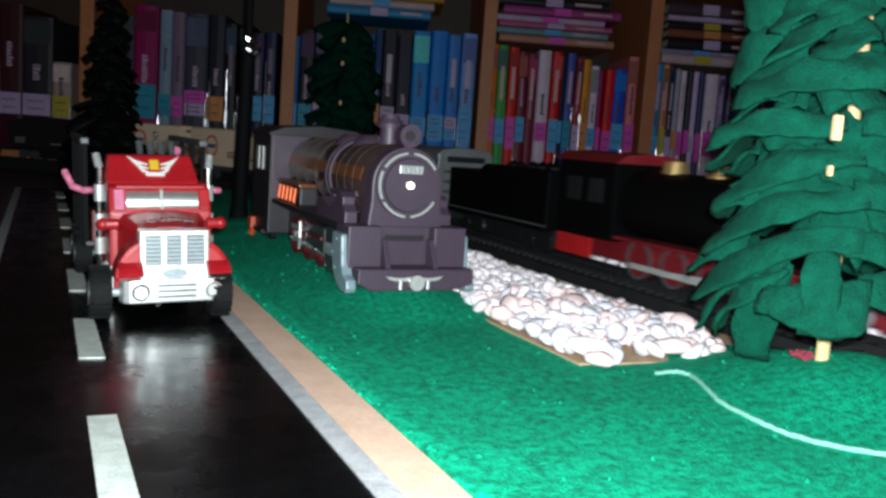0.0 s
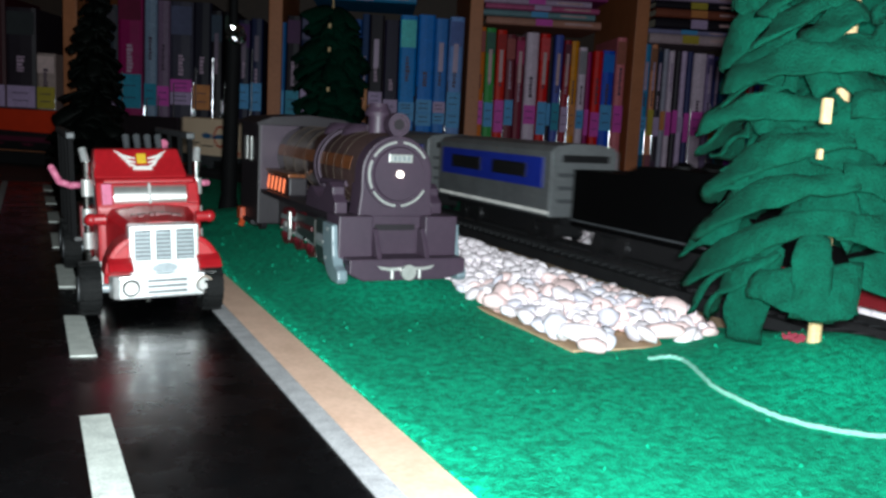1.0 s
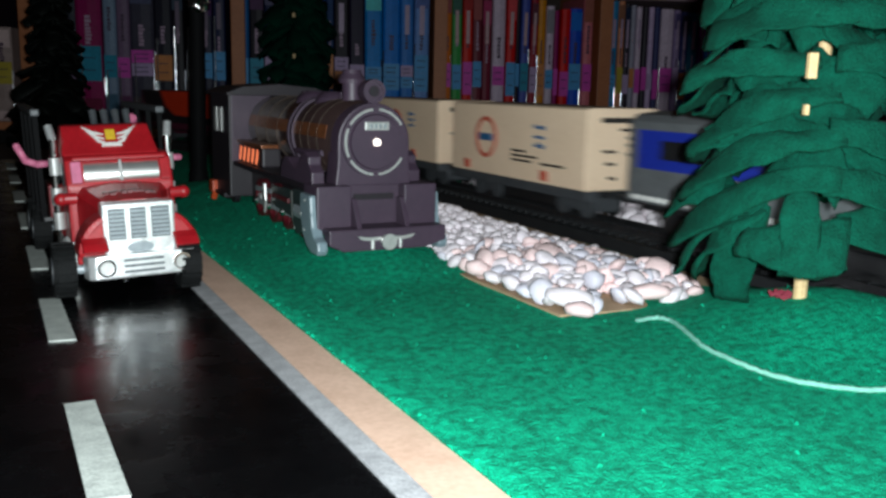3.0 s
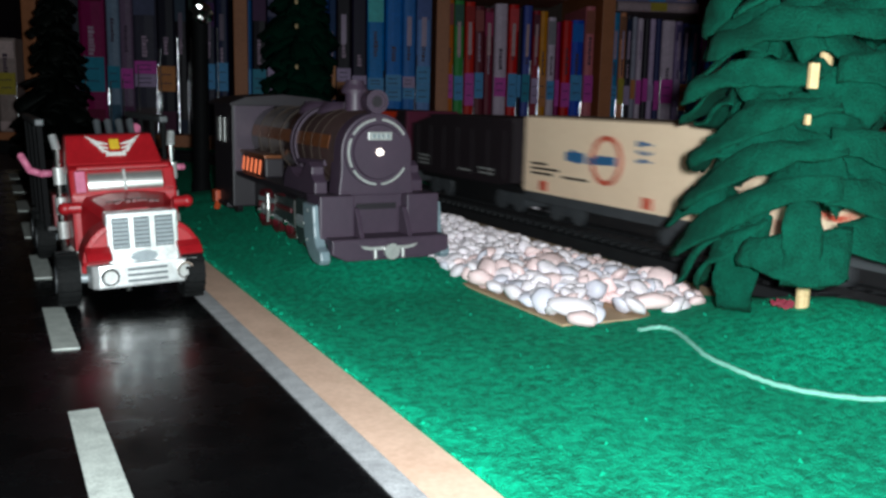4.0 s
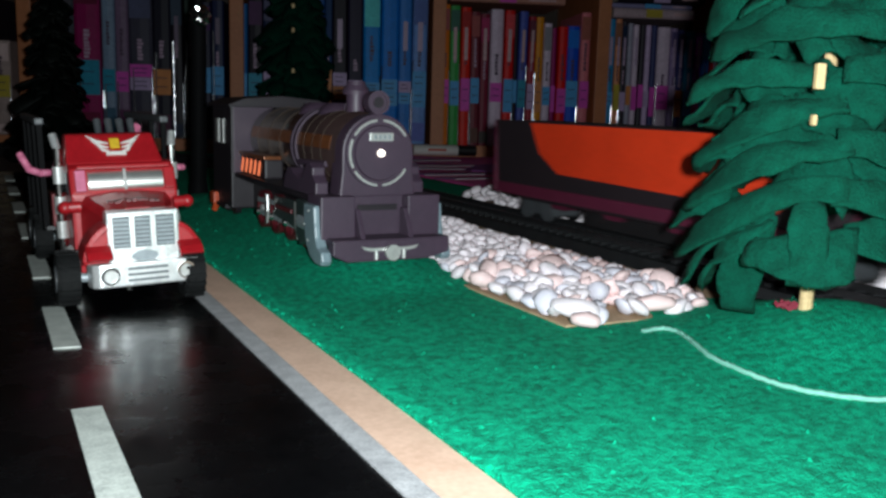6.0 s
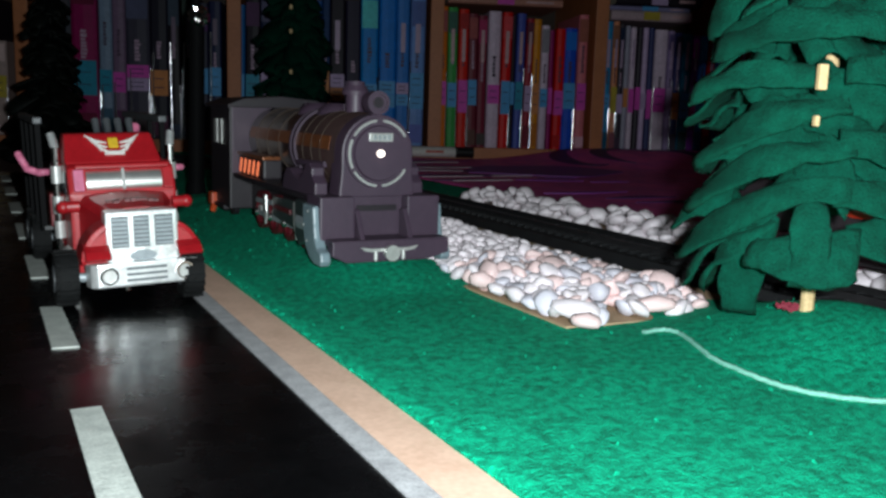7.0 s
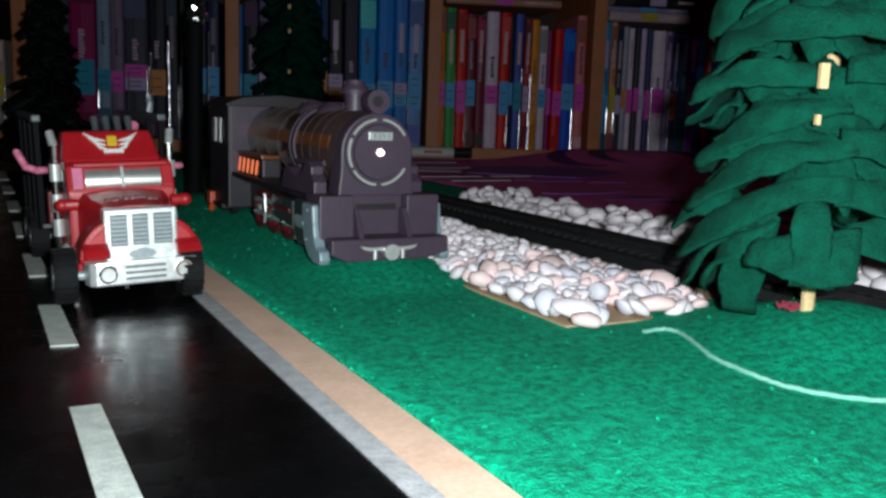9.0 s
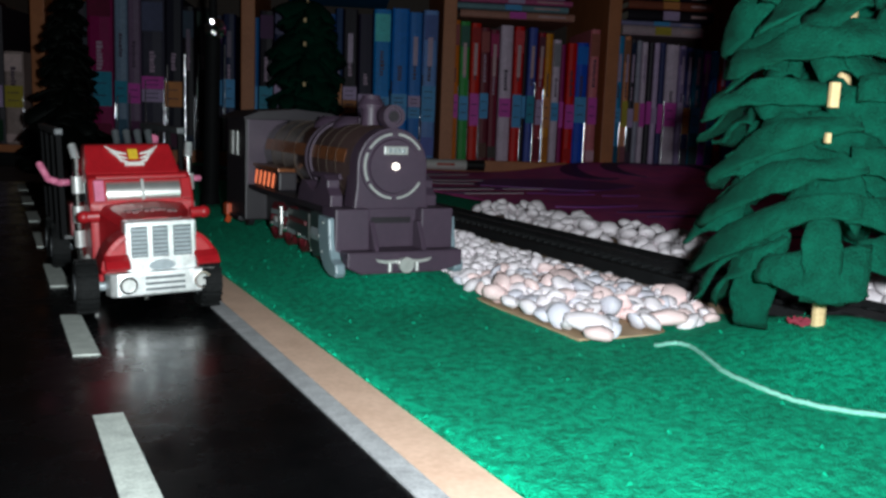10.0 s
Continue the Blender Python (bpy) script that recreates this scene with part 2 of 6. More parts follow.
def fuzz(name, s0, s1, v0, v1, count, seed, label):
    """Loose fibres on the felt."""
    rng = random.Random(seed)
    verts, faces = [], []
    for _ in range(count):
        s, v = rng.uniform(s0, s1), rng.uniform(v0, v1)
        if -0.61 < s < -0.275 and 0.18 < v:
            continue
        p = lay(s, v, 0.0012 + hump(s, v))
        a, h = rng.uniform(0, 6.28), rng.uniform(0.0004, 0.0014)
        t = Vector((math.cos(a), math.sin(a), 0)) * rng.uniform(0.0006, 0.002)
        w = Vector((-math.sin(a), math.cos(a), 0)) * 0.00008
        k = len(verts)
        verts += [p - w, p + w, p + t * 0.5 + Vector((0, 0, h)), p + t + Vector((0, 0, h * 0.4))]
        faces += [(k, k + 1, k + 2), (k + 2, k + 1, k + 3)]
    me = bpy.data.meshes.new(name)
    me.from_pydata(verts, [], faces)
    me.materials.append(felt)
    return tagged(new(name, me), label, "felt fibres", "", "stuff")


def ground():
    tagged(part("ground", boxed(-1.6, 1.45, -1.35, 1.305, -0.012, -0.004), floor_dark), "dark board under the whole model layout", "", "", "structure")
    road = slab("road", [(-0.945, -0.004), (-0.945, 0.0915), (0.2, 0.0915), (0.2, -0.004)], -0.004, 0.0, road_black, "glossy black printed road sheet with white lane marks")
    k = 0
    for s1 in (-0.105, -0.212, -0.3195, -0.4265, -0.5335, -0.6405, -0.7475, -0.8545):
        bm = bmesh.new()
        pts = [lay(s1 - 0.0535 + 0.001 * (k % 2), 0.0352), lay(s1, 0.0352), lay(s1 + 0.001, 0.0424), lay(s1 - 0.0525, 0.0418)]
        prism(bm, [(p.x, p.y) for p in pts], 0.0, 0.0005, axis="z")
        part("lane_dash", bm, road_paint, road)
        k += 1
    for v0, v1, mat in ((0.0858, 0.0914, edge_paint), (0.002, 0.0068, edge_paint)):
        bm = bmesh.new()
        pts = [lay(-0.94, v0), lay(0.19, v0), lay(0.19, v1), lay(-0.94, v1)]
        prism(bm, [(p.x, p.y) for p in pts], 0.0, 0.0005, axis="z")
        part("edge_line", bm, mat, road)
    slab("trim", [(-0.945, 0.0917), (-0.945, 0.1043), (0.2, 0.1043), (0.2, 0.0917)], -0.004, 0.0004, bare_wood, "bare tan board strip between road and felt")
    felt_sheet("grass_felt", -1.25, 0.12, 0.1049, 0.276, "bright green felt laid as grass")
    felt_sheet("grass_felt", -1.25, -0.618, 0.3195, 0.398, "green felt strip behind the track")
    fuzz("felt_fibres", -0.62, -0.12, 0.106, 0.27, 350, 3, "loose green fibres standing off the felt")
    fuzz("felt_fringe", -0.62, -0.1, 0.1040, 0.1049, 200, 9, "frayed pale green fibres along the felt's cut edge")
    slab("cardboard_strip", [(-0.62, 0.1845), (-0.282, 0.1845), (-0.279, 0.215), (-0.296, 0.272), (-0.62, 0.276)], 0.0005, 0.0021, card, "tan cardboard strip under the pebbles")
    slab("cardboard_strip", [(-0.617, 0.3215), (-0.05, 0.3215), (-0.05, 0.372), (-0.615, 0.372)], -0.004, 0.002, card, "tan cardboard strip behind the track")
    # the purple printed sheet in front of the shelf
    sheet = thing("printed_sheet", "purple printed sheet with dark swirls lying before the bookshelf", "poster")

    def lift(x, y):
        """Height of the loose sheet: it ripples a little and rides up before the shelf."""
        rise = max(0.0, min(1.0, (y - 1.1) / 0.2)) * max(0.0, min(1.0, (x - 0.2) / 0.16))
        return 0.019 * rise * rise * (3 - 2 * rise) + 0.0016 * (1 + noise.noise(Vector((x * 9, y * 14, 2)))) * max(0.0, min(1.0, (y - 0.6) / 0.2)) - 0.0035
    front = [lay(-1.0, 0.43), lay(-0.62, 0.4), lay(-0.02, 0.376), Vector((1.25, 0.55, 0))]
    bm, grid = bmesh.new(), []
    for i in range(61):
        u = i / 20
        k = min(2, int(u))
        p = front[k].lerp(front[k + 1], u - k)
        q = Vector((0.06 + 1.19 * i / 60, 1.309, 0))
        grid.append([])
        for j in range(31):
            c = p.lerp(q, j / 30)
            grid[-1].append(bm.verts.new((c.x, c.y, 0.001 + lift(c.x, c.y))))
    for i in range(60):
        for j in range(30):
            bm.faces.new((grid[i][j], grid[i + 1][j], grid[i + 1][j + 1], grid[i][j + 1]))
    down = bmesh.ops.extrude_edge_only(bm, edges=[e for e in bm.edges if e.is_boundary])
    for g in down["geom"]:
        if isinstance(g, bmesh.types.BMVert):
            g.co.z = -0.0039
    bmesh.ops.recalc_face_normals(bm, faces=bm.faces)
    part("sheet", bm, purple, sheet, smooth=True)
    rng = random.Random(8)

    def sweep(points, w):
        b = bmesh.new()
        left, right = [], []
        for i, (x, y) in enumerate(points):
            a, c = points[max(i - 1, 0)], points[min(i + 1, len(points) - 1)]
            t = Vector((c[0] - a[0], c[1] - a[1]))
            t.normalize()
            ww = w * math.sin(math.pi * (i + 0.3) / (len(points) - 0.4))
            left.append((x - t.y * ww, y + t.x * ww))
            right.append((x + t.y * ww, y - t.x * ww))
        lo = [[b.verts.new((x, y, lift(x, y) + z)) for x, y in side] for side in (left, right) for z in (0.0012, 0.002)]
        for i in range(len(points) - 1):
            for k, m in ((0, 1), (1, 3), (3, 2), (2, 0)):
                b.faces.new((lo[k][i], lo[k][i + 1], lo[m][i + 1], lo[m][i]))
        bmesh.ops.recalc_face_normals(b, faces=b.faces)
        return b
    def line(x0, y0, x1, y1, bow=0.0, n=15):
        return [(x0 + (x1 - x0) * k / (n - 1), y0 + (y1 - y0) * k / (n - 1) + bow * math.sin(math.pi * k / (n - 1))) for k in range(n)]
    # broad violet field, dark crescents and streaks
    part("violet_field", sweep(line(0.14, 1.03, 0.34, 1.09, 0.02), 0.085), violet_ink, sheet, "violet printed field")
    for cx, cy, rx, ry, a0, a1, w in ((0.335, 1.235, 0.035, 0.07, 70, 290, 0.013), (0.405, 1.235, 0.05, 0.06, 40, 250, 0.012), (0.46, 1.24, 0.04, 0.05, -80, 150, 0.010),
                                      (0.66, 1.2, 0.07, 0.08, 20, 250, 0.016), (0.8, 1.0, 0.1, 0.09, 100, 300, 0.015)):
        part("ink_swirl", sweep([(cx + rx * math.cos(radians(a0 + (a1 - a0) * i / 22)), cy + ry * math.sin(radians(a0 + (a1 - a0) * i / 22))) for i in range(23)], w), purple_dark, sheet)
    for i in range(15):
        x, y, l = rng.uniform(0.12, 0.5), rng.uniform(0.62, 0.98), rng.uniform(0.03, 0.13)
        part("ink_streak", sweep(line(x, y, x + l, y + l * 0.22, rng.uniform(-0.004, 0.004)), rng.uniform(0.0018, 0.0065)), rng.choice((purple_dark, purple_dark, violet_ink)), sheet)
    for x, y, w in ((0.207, 0.655, 0.016), (0.255, 0.62, 0.02)):
        part("ink_blot", sweep(line(x - 0.014, y - 0.012, x + 0.014, y + 0.004), w), purple_dark, sheet)
    # pointed dark strokes with pale edges
    for x0, y0, x1, y1, w in ((0.07, 1.187, 0.151, 1.208, 0.012), (0.075, 1.09, 0.165, 1.118, 0.011), (0.08, 1.045, 0.182, 1.067, 0.011), (0.085, 0.973, 0.204, 0.999, 0.011), (0.11, 0.918, 0.168, 0.926, 0.009)):
        part("pale_edge", sweep(line(x0, y0 - w * 0.9, x1 + 0.004, y1 - w * 0.2), 0.0026), pale_print, sheet, "pale printed edge")
        part("dark_stroke", sweep(line(x0 - 0.02, y0, x1, y1), w), purple_dark, sheet)


# ---- the track: a straight run beside the pebbles and a bend at each end ----
TRACK_V, BEND_R, BEND_S, FRONT_S = 0.298, 0.8, -0.67, 0.08


def track_pose(s, z=0.0):
    """Pose of a place s metres along the track's middle, facing the way the train goes."""
    if s >= BEND_S and s <= FRONT_S:
        p, a = lay(s, TRACK_V), math.radians(HEADING)
    else:
        s0 = BEND_S if s < BEND_S else FRONT_S
        c = lay(s0, TRACK_V) - ACROSS * BEND_R
        turn = -(s - s0) / BEND_R
        r = Matrix.Rotation(turn, 3, "Z") @ (ACROSS * BEND_R)
        p, a = c + r, math.radians(HEADING) + turn
    return Matrix.Translation((p.x, p.y, z)) @ Matrix.Rotation(a, 4, "Z")


def track():
    t = thing("railway_track", "black plastic roadbed track with dark steel rails", "track")
    step = 0.02
    def swept(profile, s0, s1):
        bm = bmesh.new()
        n = int(round((s1 - s0) / step))
        loops = []
        for i in range(n + 1):
            m = track_pose(s0 + (s1 - s0) * i / n)
            loops.append([bm.verts.new(m @ Vector((0, y, z))) for y, z in profile])
        k = len(profile)
        for a, b in zip(loops, loops[1:]):
            for j in range(k):
                bm.faces.new((a[j], a[(j + 1) % k], b[(j + 1) % k], b[j]))
        bm.faces.new(loops[0])
        bm.faces.new(loops[-1][::-1])
        bmesh.ops.recalc_face_normals(bm, faces=bm.faces)
        return bm
    part("roadbed", swept([(-0.023, -0.003), (0.023, -0.003), (0.0185, 0.0062), (-0.0185, 0.0062)], -2.1, 1.75), rail_black, t)
    for y in (-0.0082, 0.0082):
        part("rail", swept([(y - 0.0008, 0.0075), (y + 0.0008, 0.0075), (y + 0.0006, 0.0104), (y - 0.0006, 0.0104)], -2.1, 1.75), rail_metal, t, "thin dark steel rail")
    me = None
    for i in range(250):
        s = -1.6 + i * 0.0074
        if me is None:
            b = bmesh.new()
            box(b, -0.0016, 0.0016, -0.0145, 0.0145, 0.006, 0.0078, bevel=0.0004)
            me = part("sleeper", b, rail_black, t)
            me.matrix_basis = track_pose(s)
        else:
            o = new("sleeper", me.data)
            o.parent, o.matrix_basis = t, track_pose(s)


# ---- pebbles ----
def pebble_meshes():
    out = []
    rng = random.Random(11)
    for k in range(10):
        bm = bmesh.new()
        bmesh.ops.create_icosphere(bm, subdivisions=2, radius=1.0)
        sx, sy, sz = rng.uniform(1.0, 1.42), rng.uniform(0.84, 1.05), rng.uniform(0.46, 0.66)
        off = Vector((rng.uniform(0, 50), rng.uniform(0, 50), 0))
        for v in bm.verts:
            f = 1 + 0.3 * noise.noise(v.co * 1.2 + off) + 0.14 * noise.noise(v.co * 2.6 + off)
            v.co = Vector((v.co.x * sx * f, v.co.y * sy * f, v.co.z * sz * f))
        me = bpy.data.meshes.new("pebble")
        bm.to_mesh(me)
        bm.free()
        for p in me.polygons:
            p.use_smooth = True
        me.materials.append((pebble_mat, pebble_pink, pebble_grey, pebble_mat, pebble_pink, pebble_mat, pebble_pink, pebble_mat, pebble_mat, pebble_grey)[k])
        out.append(me)
    return out


def pebbles():
    meshes, rng = pebble_meshes(), random.Random(5)
    shades = ("rounded pale stone pebble in the heap beside the track", "rounded pinkish stone pebble in the heap beside the track", "rounded grey stone pebble in the heap beside the track")

    rest = bmesh.new()
    count = [0]

    def put(s, v, z, size, own=True):
        k = rng.randrange(10)
        m = Matrix.Translation(lay(s, v, z)) @ Euler((rng.gauss(0, 0.42), rng.gauss(0, 0.42), rng.uniform(0, 6.28))).to_matrix().to_4x4() @ Matrix.Diagonal((size, size, size, 1))
        if not own or count[0] >= 300:
            old = len(rest.verts)
            rest.from_mesh(meshes[k])
            rest.verts.ensure_lookup_table()
            for q in rest.verts[old:]:
                q.co = m @ q.co
            return
        count[0] += 1
        o = new("pebble", meshes[k])
        mat = meshes[k].materials[0]
        o.matrix_basis = m
        tagged(o, shades[0 if mat == pebble_mat else 1 if mat == pebble_pink else 2], "pebble", "pebbles beside the track")
    spots = []
    for layer, z, n, gap in ((0, 0.0050, 620, 0.0042), (1, 0.0072, 430, 0.0045), (2, 0.0094, 150, 0.0062)):
        done, tries = [], 0
        while len(done) < n and tries < 9000:
            tries += 1
            s, v = rng.uniform(-0.60, -0.281 - 0.014 * layer), rng.uniform(0.1855 + 0.004 * layer, 0.2555 - 0.008 * layer)
            if v > 0.268 - 0.35 * max(0, s + 0.35) or (s > -0.3 and 0.2 < v < 0.21):
                continue
            if all((s - a) ** 2 + (v - b) ** 2 > gap ** 2 for a, b in done):
                done.append((s, v))
                spots.append((s, v, z + rng.uniform(-0.0007, 0.001), rng.uniform(0.0025, 0.0038) * (1.12 if s > -0.35 else 1.0) * (1.35 if rng.random() < 0.08 else 1.0)))
    # the larger stones at the near end: along, across, height, half sizes and tint
    big = ((-0.2850, 0.1905, 0.0066, 0.0085, 0.0036, 0.0034, 0),
           (-0.3380, 0.1850, 0.0068, 0.0052, 0.0040, 0.0034, 1),
           (-0.3350, 0.1965, 0.0075, 0.0062, 0.0036, 0.0032, 0),
           (-0.3170, 0.2035, 0.0078, 0.0066, 0.0046, 0.0036, 1),
           (-0.2830, 0.2215, 0.0064, 0.0078, 0.0042, 0.0030, 1),
           (-0.2990, 0.2105, 0.0080, 0.0042, 0.0046, 0.0040, 2),
           (-0.2760, 0.1875, 0.0052, 0.0055, 0.0040, 0.0026, 1),
           (-0.3040, 0.1905, 0.0062, 0.0042, 0.0040, 0.0034, 0))
    spots = [p for p in spots if all((p[0] - b[0]) ** 2 + (p[1] - b[1]) ** 2 > (0.75 * b[3]) ** 2 for b in big)]
    for s, v, z, a, b, c, tint in big:
        o = new("pebble", meshes[(0, 1, 2)[tint]])
        size = meshes[tint].vertices
        ext = [max(abs(q.co[k]) for q in size) for k in range(3)]
        o.matrix_basis = Matrix.Translation(lay(s, v, z)) @ pose(0, 0, 0, 0, rng.uniform(-8, 8), rng.uniform(-25, 15)) @ Matrix.Diagonal((a / ext[0], b / ext[1], c / ext[2], 1))
        tagged(o, "large " + shades[tint], "pebble", "pebbles beside the track")
        count[0] += 1
    for spot in sorted(spots, reverse=True):
        put(*spot)
    done = []
    while len(done) < 260:
        s, v = rng.uniform(-0.612, -0.14), rng.uniform(0.328, 0.366)
        if all((s - a) ** 2 + (v - b) ** 2 > 0.0064 ** 2 for a, b in done):
            done.append((s, v))
            put(s, v, 0.006 + rng.choice((0, 0.002, 0.006)), rng.uniform(0.0040, 0.0060), False)
    tagged(part("pebble_heap", rest, pebble_mat, smooth=True), "pale pebbles heaped along the far side of the track", "pebbles", "", "stuff")


# ---- the bookshelf ----
SHELF_Y = 1.318
BOOK_CACHE = {}


def paper(color, gloss=0.5):
    mid = sum(color) / 3
    color = tuple(min(0.85, max(0.004, mid + (c - mid) * 1.55)) for c in (color[0] * 1.1, color[1] * 0.9, color[2] * 1.15))
    key = (tuple(round(c, 3) for c in color), gloss)
    if key not in BOOK_CACHE:
        BOOK_CACHE[key] = material("book_cover", color, gloss, second=tuple(c * 0.7 for c in color), scale=40, mix=0.5, bump=0.05, bump_scale=300, spec=0.3)
    return BOOK_CACHE[key]


wrap_gloss = material("clear_wrap", (0.85, 0.85, 0.88), 0.2, 1.0, second=(0.5, 0.5, 0.55), scale=300, bump=0.5, bump_scale=120)
pages_mat = material("page_edges", (0.6, 0.55, 0.45), 0.9, second=(0.45, 0.4, 0.32), scale=600)
LABELS = {"p": (0.62, 0.24, 0.46), "b": (0.2, 0.48, 0.62), "w": (0.52, 0.52, 0.56), "t": (0.1, 0.34, 0.36), "o": (0.55, 0.34, 0.16), "g": (0.45, 0.46, 0.14)}


def book(x0, x1, z0, z1, color, label_kind="", band=None, title=None, lean=0.0, y=SHELF_Y, depth=0.13, words="standing book", lying=False):
    """A book seen from its spine: a cover of two boards and a rounded spine, a block of pages, paper bands and title bars."""
    w, h = x1 - x0, z1 - z0
    m = Matrix.Translation(((x0 + x1) / 2, y, z0)) @ pose(0, 0, 0, 0, lean, 0)
    b = thing("book", words, "book", m, "books on the shelf")
    bm = bmesh.new()
    t = 0.0016
    hw = w / 2 - 0.0003
    if not lying:
        spine = [(-hw, depth), (-hw, 0.003), (-hw * 0.75, 0.0008), (0, 0.0), (hw * 0.75, 0.0008), (hw, 0.003), (hw, depth),
                 (hw - t, depth), (hw - t, 0.0045), (0, 0.002), (-hw + t, 0.0045), (-hw + t, depth)]
        prism(bm, spine, 0.0, h, axis="z")
        part("cover", bm, paper(color), b)
        part("page_block", boxed(-hw + t, hw - t, 0.004, depth - 0.004, 0.003, h - 0.003), pages_mat, b)
    else:
        hh = h - 0.0004
        prof = [(depth, 0), (0.003, 0), (0.0006, hh * 0.2), (0, hh / 2), (0.0006, hh * 0.8), (0.003, hh), (depth, hh),
                (depth, hh - t), (0.0045, hh - t), (0.002, hh / 2), (0.0045, t), (depth, t)]
        prism(bm, prof, -w / 2, w / 2, axis="x")
        part("cover", bm, paper(color), b)
        part("page_block", boxed(-w / 2 + 0.003, w / 2 - 0.003, 0.004, depth - 0.004, t, hh - t), pages_mat, b)
    if label_kind and not lying:
        a, c = band or (0.045, 0.075)
        cols = label_kind
        for i, ch in enumerate(cols):
            z_a, z_c = a + (c - a) * i / len(cols), a + (c - a) * (i + 1) / len(cols) - 0.0006
            part("spine_label", boxed(-hw * 0.94, hw * 0.94, -0.0006, 0.0012, z_a, z_c), paper(LABELS[ch], 0.5), b, "small coloured paper label")
            if w > 0.01:
                for q in range(2):
                    zz = z_a + (z_c - z_a) * (0.3 + 0.35 * q)
                    part("print_bar", boxed(-hw * 0.6, hw * 0.5, -0.0009, 0.0, zz, zz + 0.0011), paper((0.05, 0.05, 0.08), 0.6), b)
    rnd = random.Random(int(x0 * 1e5) + 7)
    if not lying and w > 0.009:
        tint = lambda k: tuple(min(0.85, max(0.01, c * k + rnd.uniform(-0.01, 0.05))) for c in color)
        if rnd.random() < 0.6:
            part("spine_block", boxed(-hw * 0.9, hw * 0.9, -0.0003, 0.0012, h * rnd.uniform(0.78, 0.86), h * 0.97), paper(tint(rnd.choice((0.4, 1.8, 2.4)))), b)
        if rnd.random() < 0.6:
            part("spine_block", boxed(-hw * 0.9, hw * 0.9, -0.0003, 0.0012, h * 0.02, h * rnd.uniform(0.1, 0.2)), paper(tint(rnd.choice((0.35, 0.5, 1.6)))), b)
        z_, ink = h * rnd.uniform(0.5, 0.6), paper((0.5, 0.48, 0.46) if sum(color) < 0.6 else (0.08, 0.07, 0.08))
        for k in range(rnd.randrange(4, 9)):
            l = rnd.uniform(0.0022, 0.0048)
            part("print_bar", boxed(-hw * 0.26, hw * rnd.uniform(0.1, 0.3), -0.0004, 0.001, z_, z_ + l), ink, b)
            z_ += l + 0.0012
        if rnd.random() < 0.75:
            e = hw * rnd.choice((-0.92, 0.92))
            part("wrapper_fold", tubed((e, 0.0012, 0.001), (e, 0.0012, h * rnd.uniform(0.3, 0.6)), 0.0009, seg=12), wrap_gloss, b, "shiny fold of the clear wrapper")
    if title and not lying:
        a, c, col = title
        part("title_bar", boxed(-hw * 0.35, hw * 0.35, -0.0005, 0.001, a, c), paper(col, 0.4), b, "plain title bar")
    if label_kind and lying:
        part("spine_label", boxed(-0.012, 0.012, -0.0007, 0.0012, h * 0.08, h * 0.9), paper(LABELS[label_kind[0]], 0.5), b, "small coloured paper label")
        part("title_bar", boxed(0.03, w * 0.42, -0.0004, 0.0012, h * 0.35, h * 0.6), paper((0.55, 0.5, 0.4), 0.5), b)
    return b


def shelf():
    unit = thing("bookshelf", "brown wooden bookshelf full of labelled library books", "bookshelf", kind="structure")
    x0, x1, y0, y1 = -0.78, 1.3, SHELF_Y - 0.004, SHELF_Y + 0.24
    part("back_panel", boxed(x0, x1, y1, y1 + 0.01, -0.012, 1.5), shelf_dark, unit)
    part("bottom_board", boxed(x0, x1, y0, y1, -0.012, 0.0145, bevel=0.001), shelf_wood, unit)
    for x in (-0.4295, -0.1535, 0.1245, 0.361, 0.60, 0.85, 1.1, -0.72):
        part("divider", boxed(x, x + 0.0185, y0 - 0.004, y1, 0.0145, 1.5, bevel=0.001), shelf_wood, unit)
    for z in (0.325, 0.66, 1.0):
        part("shelf_board", boxed(x0, x1, y0 + 0.002, y1, z, z + 0.018, bevel=0.001), shelf_wood, unit)


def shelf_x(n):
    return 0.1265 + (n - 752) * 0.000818


